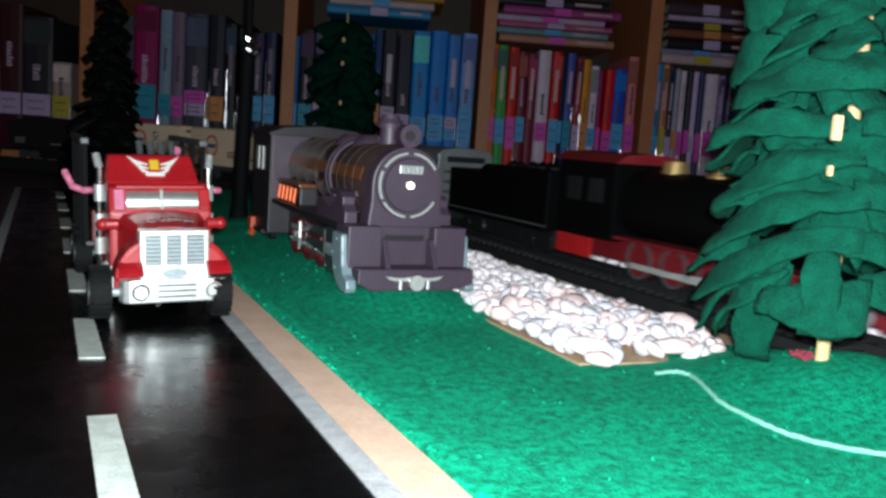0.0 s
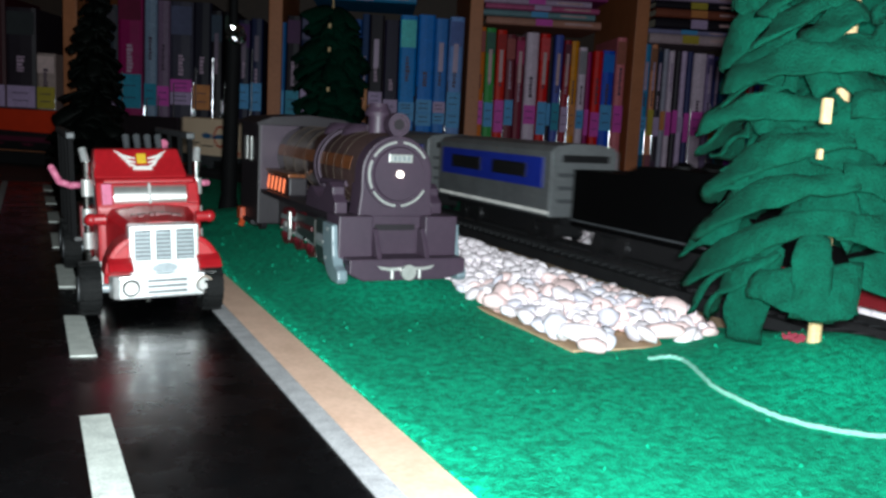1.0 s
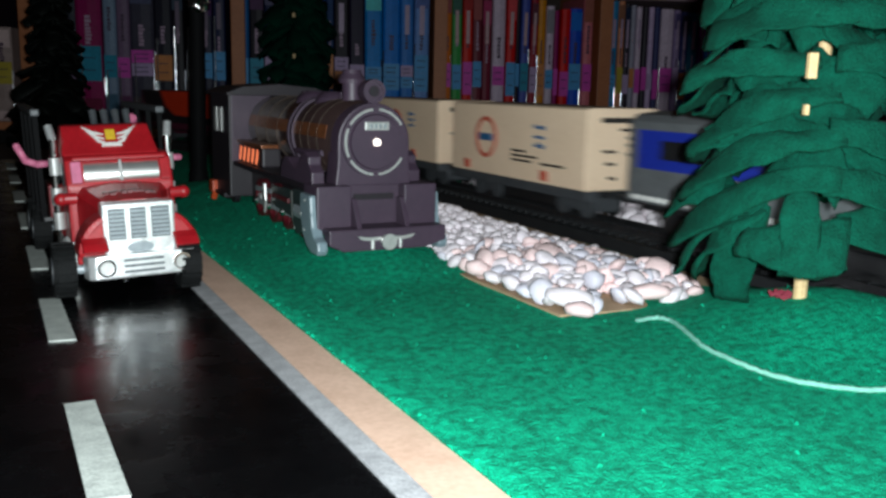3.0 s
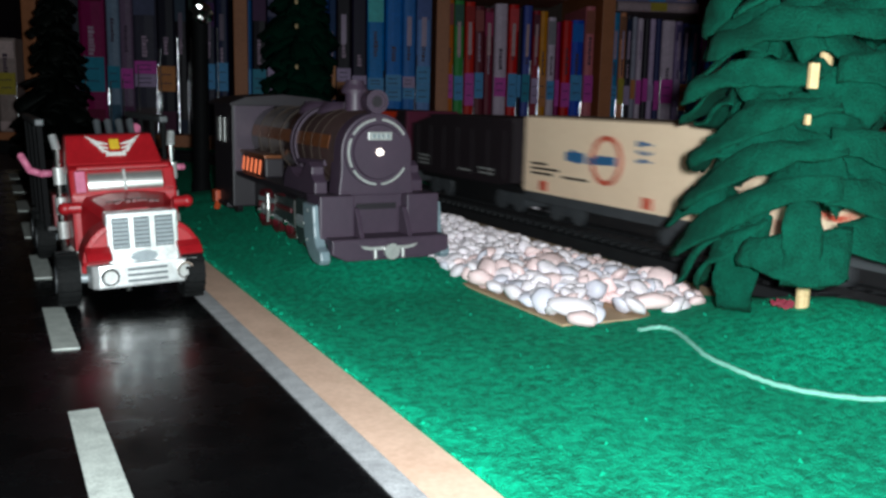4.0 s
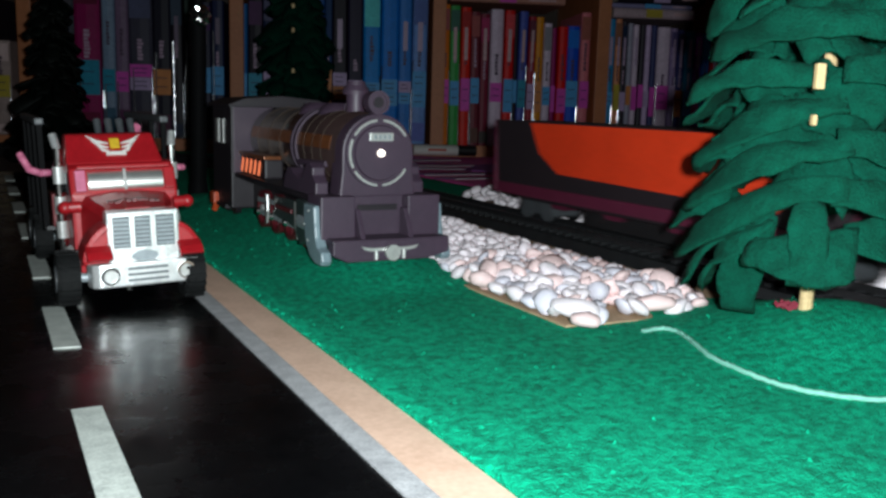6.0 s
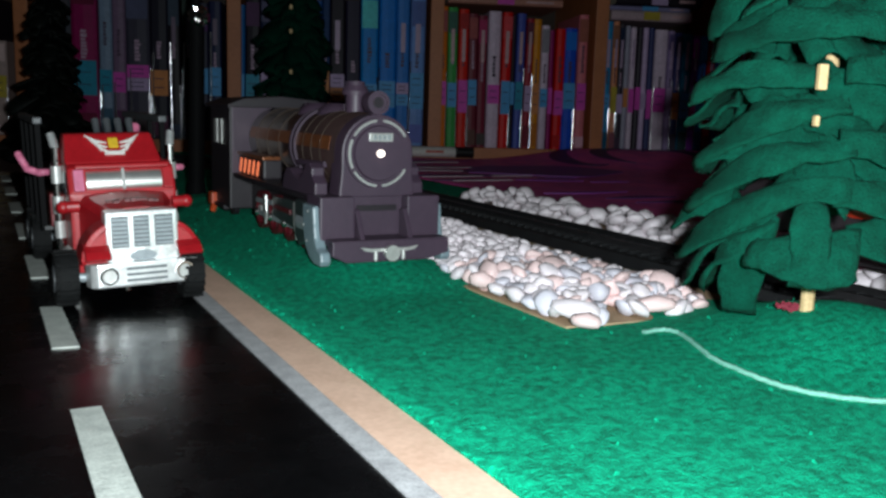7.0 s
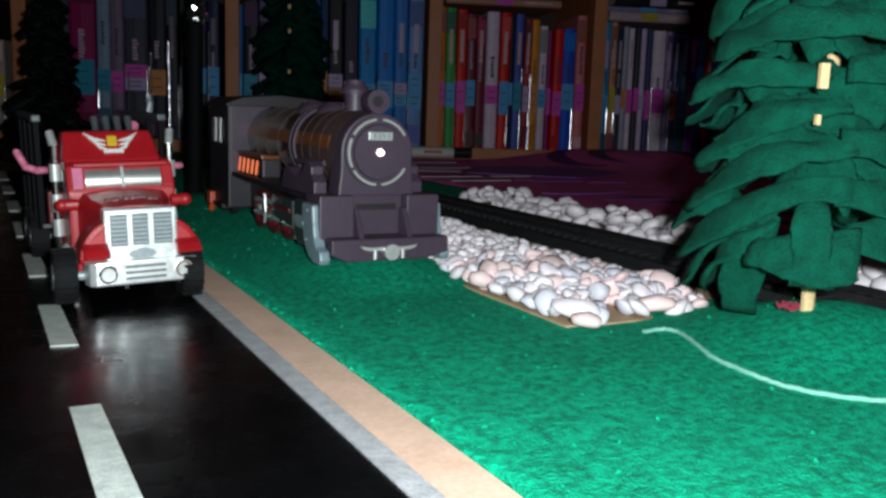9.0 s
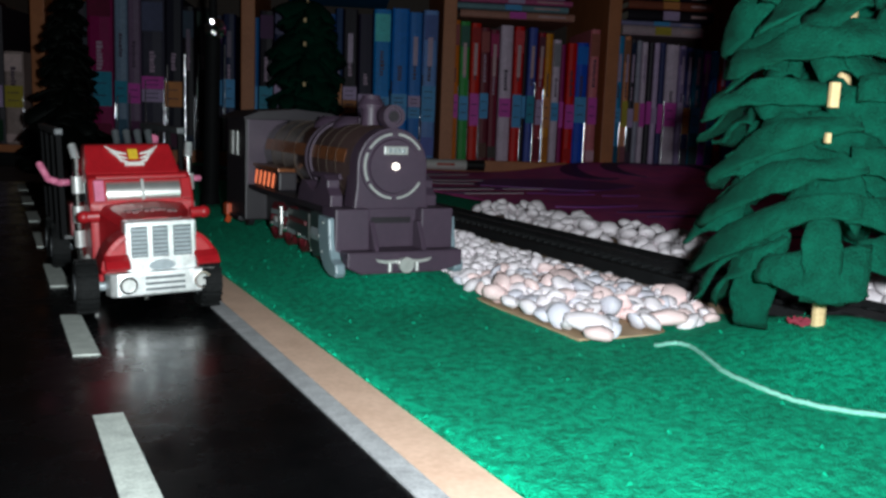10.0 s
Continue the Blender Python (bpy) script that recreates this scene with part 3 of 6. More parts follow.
def books():
    base = 0.0147
    rng = random.Random(21)
    K, N, M = (0.012, 0.012, 0.014), (0.03, 0.05, 0.13), (0.12, 0.02, 0.03)
    # bay with the red and orange spines
    row = [(768, 783, 0.212, (0.42, 0.17, 0.07), "p"), (783, 801, 0.208, (0.05, 0.22, 0.06), "b"), (801, 819, 0.207, (0.45, 0.08, 0.04), "p"),
           (819, 836, 0.2, (0.09, 0.03, 0.03), "b"), (836, 853, 0.2, (0.10, 0.025, 0.03), ""), (853, 876, 0.208, (0.5, 0.49, 0.47), "p"), (876, 894, 0.207, (0.35, 0.05, 0.04), "b"),
           (894, 902, 0.2, K, "b"), (902, 918, 0.207, (0.06, 0.09, 0.2), "t"), (918, 932, 0.199, (0.16, 0.025, 0.03), "w"), (932, 947, 0.2, (0.45, 0.22, 0.04), "o"),
           (947, 962, 0.19, (0.42, 0.45, 0.5), "b"), (962, 971, 0.185, (0.16, 0.03, 0.08), "p"), (972, 990, 0.187, (0.5, 0.025, 0.02), "p"), (990, 1013, 0.187, (0.03, 0.09, 0.28), "b"), (1013, 1031, 0.205, (0.5, 0.2, 0.17), "p")]
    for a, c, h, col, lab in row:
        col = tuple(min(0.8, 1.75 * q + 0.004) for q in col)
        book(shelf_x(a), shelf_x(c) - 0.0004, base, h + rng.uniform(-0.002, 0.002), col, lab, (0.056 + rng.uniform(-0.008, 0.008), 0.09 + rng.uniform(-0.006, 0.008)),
             (0.12, 0.165, (0.6, 0.55, 0.45)) if rng.random() < 0.45 else None, rng.uniform(-0.5, 0.5), SHELF_Y + rng.uniform(0, 0.006), words="upright book with a paper label on its spine")
    # bay with the dark and grey spines
    row = [(1061, 1076, 0.2, (0.06, 0.2, 0.27), "b"), (1076, 1088, 0.2, (0.4, 0.24, 0.13), "g"), (1088, 1100, 0.197, K, "w"), (1100, 1110, 0.195, (0.25, 0.3, 0.28), "o"),
           (1110, 1121, 0.193, (0.5, 0.5, 0.5), "p"), (1121, 1132, 0.193, K, "p"), (1132, 1143, 0.193, (0.4, 0.4, 0.42), "w"), (1143, 1154, 0.193, (0.02, 0.03, 0.07), "p"), (1154, 1178, 0.191, (0.5, 0.52, 0.55), "p"),
           (1178, 1190, 0.19, (0.2, 0.2, 0.24), "w"), (1190, 1204, 0.188, (0.03, 0.04, 0.09), "o"), (1204, 1222, 0.187, (0.03, 0.13, 0.16), "b"), (1222, 1236, 0.185, (0.14, 0.06, 0.2), "p"),
           (1236, 1252, 0.185, (0.05, 0.15, 0.3), "b"), (1252, 1266, 0.185, (0.28, 0.04, 0.04), "b"), (1266, 1290, 0.18, N, "b"), (1290, 1312, 0.19, K, "w"), (1312, 1328, 0.187, (0.2, 0.1, 0.05), "w")]
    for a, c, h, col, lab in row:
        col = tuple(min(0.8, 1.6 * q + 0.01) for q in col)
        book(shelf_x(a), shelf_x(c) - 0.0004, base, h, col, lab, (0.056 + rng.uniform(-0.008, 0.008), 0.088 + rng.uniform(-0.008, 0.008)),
             (0.12, 0.16, (0.5, 0.5, 0.5)) if rng.random() < 0.4 else None, rng.uniform(-0.4, 0.4), SHELF_Y + rng.uniform(0, 0.006), words="upright book with a paper label on its spine")
    # books lying on top of the rows
    for xa, xb, zz, list_ in ((0.147, 0.31, 0.2165, ((0.011, (0.42, 0.3, 0.2), "p"), (0.009, (0.2, 0.35, 0.3), "b"), (0.008, (0.45, 0.2, 0.25), "w"), (0.009, (0.5, 0.5, 0.5), "p"), (0.012, (0.3, 0.12, 0.2), "p"), (0.014, K, "w"))),
                              (0.39, 0.515, 0.2025, ((0.014, (0.5, 0.5, 0.42), "g"), (0.007, (0.3, 0.35, 0.4), "b"), (0.015, K, "w"), (0.012, (0.2, 0.1, 0.06), "o"), (0.011, K, "g"), (0.008, (0.5, 0.5, 0.52), "w"), (0.017, (0.06, 0.05, 0.05), "w"))),
                              (-0.09, 0.06, 0.236, ((0.013, (0.1, 0.3, 0.4), "w"), (0.011, (0.5, 0.48, 0.4), "b"), (0.014, (0.35, 0.25, 0.05), "g"), (0.012, (0.3, 0.1, 0.2), "p"))),):
        for h, col, lab in list_:
            d = rng.uniform(-0.006, 0.006)
            book(xa + d, xb + d * 2, zz, zz + h, col, lab, lying=True, y=SHELF_Y + rng.uniform(0, 0.01), words="book lying flat on top of the row")
            zz += h + 0.0004
    # bay with the pale blue spines
    row = [(412, 437, 0.2, (0.05, 0.14, 0.24), "b"), (437, 462, 0.21, K, "t"), (462, 492, 0.215, (0.02, 0.03, 0.05), "w"), (492, 520, 0.215, (0.06, 0.06, 0.08), "b"), (520, 548, 0.213, (0.03, 0.05, 0.08), "b"),
           (548, 567, 0.21, (0.04, 0.1, 0.2), "t"), (567, 580, 0.218, (0.03, 0.06, 0.1), "o"), (580, 606, 0.218, K, "ow"), (606, 633, 0.212, (0.015, 0.015, 0.025), "w"), (633, 663, 0.22, (0.08, 0.27, 0.55), "bb"), (663, 693, 0.222, (0.06, 0.23, 0.5), "bb"),
           (693, 716, 0.218, (0.09, 0.22, 0.38), "bw"), (716, 742, 0.222, (0.2, 0.34, 0.55), "bb")]
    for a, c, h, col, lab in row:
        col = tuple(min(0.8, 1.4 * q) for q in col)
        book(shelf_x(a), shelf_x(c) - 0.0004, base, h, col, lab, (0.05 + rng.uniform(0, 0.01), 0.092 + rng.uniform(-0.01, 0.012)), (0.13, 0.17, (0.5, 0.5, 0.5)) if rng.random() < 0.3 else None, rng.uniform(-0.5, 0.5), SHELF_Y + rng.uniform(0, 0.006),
             words="tall upright book with a paper label on its spine")
    # bay with the black, plum and teal spines
    row = [(78, 104, 0.185, K, "w"), (104, 158, 0.21, (0.02, 0.03, 0.035), "wp"), (158, 199, 0.225, (0.26, 0.035, 0.11), "t"), (199, 221, 0.222, (0.28, 0.42, 0.42), "t"), (221, 243, 0.22, (0.22, 0.2, 0.22), "p"),
           (243, 282, 0.22, (0.06, 0.07, 0.075), "wp"), (282, 313, 0.22, (0.012, 0.014, 0.02), "o"), (313, 333, 0.21, K, ""), (333, 356, 0.21, K, ""), (356, 378, 0.2, (0.014, 0.018, 0.035), "b"), (378, 399, 0.203, (0.02, 0.03, 0.06), "b")]
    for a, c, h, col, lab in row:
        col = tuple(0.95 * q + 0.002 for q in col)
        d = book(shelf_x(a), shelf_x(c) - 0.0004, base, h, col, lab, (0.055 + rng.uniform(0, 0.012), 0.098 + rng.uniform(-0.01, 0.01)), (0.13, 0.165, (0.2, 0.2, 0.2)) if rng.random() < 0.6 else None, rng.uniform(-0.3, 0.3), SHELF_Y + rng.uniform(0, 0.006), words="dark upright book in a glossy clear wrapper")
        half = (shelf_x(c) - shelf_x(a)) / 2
        part("wrapper_fold", tubed((-half * 0.6, 0.0004, 0.002), (-half * 0.6 + rng.uniform(-0.001, 0.001), 0.0004, rng.uniform(0.07, 0.16)), 0.0013, seg=14), wrap_gloss, d, "shiny fold of the clear wrapper")
    row = [(-180, -140, 0.2, K, "w"), (-140, -105, 0.21, (0.06, 0.02, 0.02), "p"), (-105, -70, 0.2, K, "b"), (-70, -30, 0.215, (0.05, 0.02, 0.02), "w"), (-30, 20, 0.2, (0.03, 0.03, 0.03), "w"), (20, 52, 0.14, (0.4, 0.4, 0.3), "g")]
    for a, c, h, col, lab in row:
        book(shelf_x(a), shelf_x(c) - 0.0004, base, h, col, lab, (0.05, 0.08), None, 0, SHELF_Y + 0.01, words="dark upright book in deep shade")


# ---- the train ----
SPEED = [(0.0, -0.614), (0.5, -0.531), (1.0, -0.449), (1.5, -0.357), (2.5, -0.173), (2.7, -0.13), (3.8, 0.135), (4.3, 0.244), (4.7, 0.318), (5.2, 0.412), (5.6, 0.485), (6.8, 0.688), (10.0, 1.24)]


def along_at(t):
    """Metres along the track of the first coach's front at t seconds."""
    return float(np.interp(t, [a for a, _ in SPEED], [b for _, b in SPEED]))


body_silver = material("coach_silver", (0.26, 0.275, 0.285), 0.42, 0.6, second=(0.19, 0.2, 0.21), scale=60, bump=0.05)
coach_blue = material("coach_blue", (0.012, 0.03, 0.3), 0.35, second=(0.01, 0.022, 0.24), scale=60, coat=0.2)
cream = material("boxcar_cream", (0.88, 0.66, 0.47), 0.5, second=(0.82, 0.6, 0.42), scale=50, bump=0.05)
hop_red = material("hopper_orange", (0.68, 0.042, 0.01), 0.45, second=(0.57, 0.034, 0.008), scale=60)
hop_brown = material("hopper_brown", (0.014, 0.008, 0.011), 0.6, second=(0.011, 0.0065, 0.009), scale=60)
hop_maroon = material("hopper_maroon", (0.095, 0.011, 0.032), 0.5, second=(0.075, 0.009, 0.025), scale=60)
truck_grey = material("bogie_grey", (0.06, 0.065, 0.07), 0.5, second=(0.04, 0.043, 0.048), scale=90)
ink_blue = material("ink_blue", (0.03, 0.13, 0.28), 0.5, scale=90)
ink_red = material("ink_red", (0.6, 0.09, 0.05), 0.5, scale=90)
ink_black = material("ink_black", (0.03, 0.028, 0.026), 0.5, scale=90)
RAIL_Z, BODY_Z, TOP_Z, CAR_W = 0.0104, 0.0258, 0.0655, 0.0215


def bogie(parent, x, mat=black_plastic):
    b = part("bogie", boxed(x - 0.015, x + 0.015, -0.0095, 0.0095, RAIL_Z + 0.003, RAIL_Z + 0.0105, bevel=0.0015), mat, parent)
    for dx in (-0.010, 0.010):
        for y in (-0.0085, 0.0085):
            w = tubed((x + dx, y - 0.0012, RAIL_Z + 0.0056), (x + dx, y + 0.0012, RAIL_Z + 0.0056), 0.0055, seg=20)
            part("wheel", w, truck_grey if y < 0 and mat is not black_plastic else rail_metal, b)
    return b


def undercarriage(parent, length):
    part("underframe", boxed(-length / 2, length / 2, -0.013, 0.013, BODY_Z - 0.004, BODY_Z), black_plastic, parent)
    part("equipment_box", boxed(-length * 0.22, length * 0.22, -0.0085, 0.0085, RAIL_Z + 0.0022, BODY_Z - 0.0035, bevel=0.0008), black_plastic, parent)
    for x in (-length / 2 - 0.006, length / 2 + 0.006):
        part("coupler", boxed(x - 0.008, x + 0.008, -0.0015, 0.0015, BODY_Z - 0.005, BODY_Z - 0.002, bevel=0.0005), black_plastic, parent)


def coach(length):
    c = thing("passenger_coach", "silver toy passenger coach with a blue window band", "train car", group="moving train")
    h, w = length / 2, CAR_W
    roof = [(-w, BODY_Z), (w, BODY_Z), (w, 0.061), (w * 0.85, 0.064), (w * 0.4, TOP_Z), (-w * 0.4, TOP_Z), (-w * 0.85, 0.064), (-w, 0.061)]
    part("body", prism(bmesh.new(), roof, -h, h, axis="x", bevel=0.0006), body_silver, c)
    for y in (-1, 1):
        band = part("window_band", boxed(-h + 0.006, h - 0.008, min(y * w, y * (w + 0.0005)), max(y * w, y * (w + 0.0005)), 0.041, 0.0575), coach_blue, c, "deep blue window band")
        for x in (-h * 0.42, h * 0.36):
            part("window", boxed(x - 0.02, x + 0.02, min(y * (w + 0.0004), y * (w + 0.0008)), max(y * (w + 0.0004), y * (w + 0.0008)), 0.0455, 0.0535), black_plastic, band)
        for i in range(int(length / 0.0045)):
            x = -h + 0.004 + i * 0.0045
            part("rivet", boxed(x, x + 0.0028, min(y * w, y * (w + 0.0008)), max(y * w, y * (w + 0.0008)), 0.0272, 0.0292), white_paint, c)
    for x in (h, -h):
        s_ = 1 if x > 0 else -1
        part("end_window", boxed(min(x, x + s_ * 0.0006), max(x, x + s_ * 0.0006), -0.015, 0.015, 0.0555, 0.0595), black_plastic, c)
        part("end_door", boxed(min(x, x + s_ * 0.0008), max(x, x + s_ * 0.0008), -0.006, 0.006, 0.028, 0.052, bevel=0.0002), steel_grey, c)
        for z in (0.0335, 0.0405, 0.0475):
            for y in (-0.0125, 0.0125):
                part("end_louvre", boxed(min(x, x + s_ * 0.0006), max(x, x + s_ * 0.0006), y - 0.0045, y + 0.0045, z, z + 0.0022), truck_grey, c)
    undercarriage(c, length)
    bogie(c, -h + 0.026)
    bogie(c, h - 0.026)
    return c


def boxcar(length, words):
    c = thing("boxcar", "cream toy boxcar with a red ring emblem and blue lettering", "train car", group="moving train")
    h, w = length / 2, CAR_W
    part("body", prism(bmesh.new(), [(-w, BODY_Z), (w, BODY_Z), (w, 0.0645), (w * 0.9, TOP_Z), (-w * 0.9, TOP_Z), (-w, 0.0645)], -h, h, axis="x", bevel=0.0005), cream, c)
    y = -w - 0.0004
    cx = -h + length * (0.52 if words else 0.3)
    part("emblem", ring(bmesh.new(), (cx, y, 0.0465), "y", 0.0105, 0.0022, deep=0.0006), ink_red, c, "red ring emblem")
    part("emblem_bar", boxed(cx - 0.007, cx + 0.007, y - 0.0006, y + 0.0003, 0.0445, 0.0485), ink_blue, c)
    rng = random.Random(6)

    def printed(x0, x1, z0, z1, n):
        for k in range(n):
            a, b = x0 + (x1 - x0) * k / n, x0 + (x1 - x0) * (k + 0.8) / n
            part("print_bar", boxed(a, b, y - 0.0003, y + 0.0003, z0 + rng.uniform(0, 0.001), z1 - rng.uniform(0, 0.0022)), ink_blue, c)
    if words:
        printed(cx - 0.032, cx - 0.016, 0.0435, 0.0505, 4)
        printed(cx - 0.014, cx - 0.0005, 0.0435, 0.0490, 4)
        for z in (0.0468, 0.0505, 0.0542):
            printed(cx + 0.022, cx + 0.032, z, z + 0.0030, 3)
    else:
        for z in (0.0435, 0.0482, 0.0530):
            printed(cx + 0.05, cx + 0.06, z, z + 0.0036, 3)
    for i, (a, b, z) in enumerate(((0.06, 0.16, 0.0405), (0.06, 0.24, 0.038), (0.06, 0.2, 0.0355), (0.27, 0.42, 0.0352))):
        o = 0.0 if words else 0.45
        part("print_bar", boxed(-h + length * (a + o), -h + length * (b + o), y - 0.0003, y + 0.0003, z, z + 0.0012), ink_black, c)
    for a in (0.12, 0.72):
        part("red_mark", boxed(-h + length * a, -h + length * a + 0.006, y - 0.0003, y + 0.0003, 0.0275, 0.0325), ink_red, c)
    part("roof_slot", boxed(h, h + 0.0005, -0.013, 0.013, 0.0585, 0.061), ink_black, c)
    for i, (a, b, z) in enumerate(((-0.002, 0.011, 0.0545), (0.003, 0.011, 0.0505), (0.003, 0.011, 0.047), (-0.012, -0.004, 0.044), (-0.010, -0.004, 0.038), (-0.008, -0.003, 0.031), (0.003, 0.011, 0.0425))):
        part("print_bar", boxed(h, h + 0.0004, a, b, z, z + 0.0014), ink_black, c)
    part("side_sill", boxed(-h, h, -w + 0.001, w - 0.001, BODY_Z - 0.005, BODY_Z), truck_grey, c, "dark grey underframe")
    undercarriage(c, length)
    bogie(c, -h + 0.024, truck_grey)
    bogie(c, h - 0.024, truck_grey)
    return c


def gondola(length):
    c = thing("dark_hopper_wagon", "dark brown toy hopper wagon with pale print bars", "train car", group="moving train")
    h, w = length / 2, CAR_W
    part("body", prism(bmesh.new(), [(-h, 0.028), (-h + 0.018, BODY_Z), (h - 0.018, BODY_Z), (h, 0.028), (h, 0.0625), (-h + 0.03, 0.0625), (-h, 0.0565)], -w, w, axis="y", bevel=0.0005), hop_brown, c)
    for i in range(7):
        x = -h + 0.01 + i * (length - 0.02) / 6
        part("rib", boxed(x - 0.0006, x + 0.0006, -w - 0.0005, -w, BODY_Z + 0.004, 0.0560), hop_brown, c)
    part("rim", boxed(-h + 0.03, h, -w - 0.0012, w + 0.0012, 0.0615, 0.0635, bevel=0.0004), hop_brown, c)
    for x, z in ((h - 0.03, 0.031), (h - 0.03, 0.0335), (h - 0.055, 0.031), (-h + 0.02, 0.031), (-h + 0.02, 0.0335), (-h + 0.02, 0.036)):
        part("print_bar", boxed(x - 0.008, x + 0.008, -w - 0.0004, -w, z, z + 0.001), silver, c)
    undercarriage(c, length)
    bogie(c, -h + 0.022, truck_grey)
    bogie(c, h - 0.022, truck_grey)
    return c


def hopper(length):
    c = thing("hopper_wagon", "maroon toy hopper wagon with bright orange-red side panels", "train car", group="moving train")
    h, w = length / 2, CAR_W
    part("body", prism(bmesh.new(), [(-h + 0.004, 0.03), (-h + 0.03, BODY_Z - 0.003), (h - 0.03, BODY_Z - 0.003), (h - 0.004, 0.03), (h, 0.064), (-h, 0.064)], -w, w, axis="y", bevel=0.0006), hop_brown, c)
    for y in (-1, 1):
        pa = prism(bmesh.new(), [(-h + 0.062, 0.0385), (h - 0.034, 0.0355), (h - 0.014, 0.0632), (-h + 0.036, 0.0632), (-h + 0.045, 0.048)], min(y * w, y * (w + 0.0006)), max(y * w, y * (w + 0.0006)), axis="y")
        part("side_panel", pa, hop_red, c, "bright orange-red panel")
    part("sill", boxed(-h + 0.004, h - 0.004, -w - 0.0008, w + 0.0008, BODY_Z - 0.0015, BODY_Z + 0.0045, bevel=0.0005), hop_maroon, c, "maroon lower sill")
    part("end_plate", boxed(h - 0.001, h + 0.0012, -w, w, 0.0245, 0.064, bevel=0.0004), hop_maroon, c, "maroon end plate")
    part("end_plate", boxed(-h - 0.0012, -h + 0.001, -w, w, 0.0245, 0.064, bevel=0.0004), hop_maroon, c, "maroon end plate")
    for i in range(4):
        x = -h + 0.05 + i * (length - 0.1) / 3
        part("hopper_chute", prism(bmesh.new(), [(x - 0.012, BODY_Z), (x + 0.012, BODY_Z), (x + 0.005, BODY_Z - 0.007), (x - 0.005, BODY_Z - 0.007)], -0.012, 0.012, axis="y"), hop_maroon, c)
    undercarriage(c, length - 0.01)
    bogie(c, -h + 0.026, truck_grey)
    bogie(c, h - 0.026, truck_grey)
    return c


def tender(length):
    c = thing("tender", "black toy coal tender behind the red-wheeled engine", "train car", group="moving train")
    h, w = length / 2, 0.0185
    part("body", prism(bmesh.new(), [(-h, BODY_Z - 0.002), (h, BODY_Z - 0.002), (h, 0.058), (-h * 0.2, 0.058), (-h * 0.35, 0.053), (-h, 0.053)], -w, w, axis="y", bevel=0.0008), engine_black, c)
    rng = random.Random(2)
    for i in range(22):
        bm = bmesh.new()
        bmesh.ops.create_icosphere(bm, subdivisions=1, radius=rng.uniform(0.003, 0.005), matrix=Matrix.Translation((rng.uniform(-h * 0.15, h - 0.006), rng.uniform(-0.01, 0.01), 0.0575)))
        part("coal_lump", bm, engine_black, c)
    part("rim", boxed(-h, h, -w - 0.0007, -w, 0.0265, 0.0275), truck_grey, c)
    undercarriage(c, length)
    bogie(c, -h + 0.022)
    bogie(c, h - 0.022)
    return c


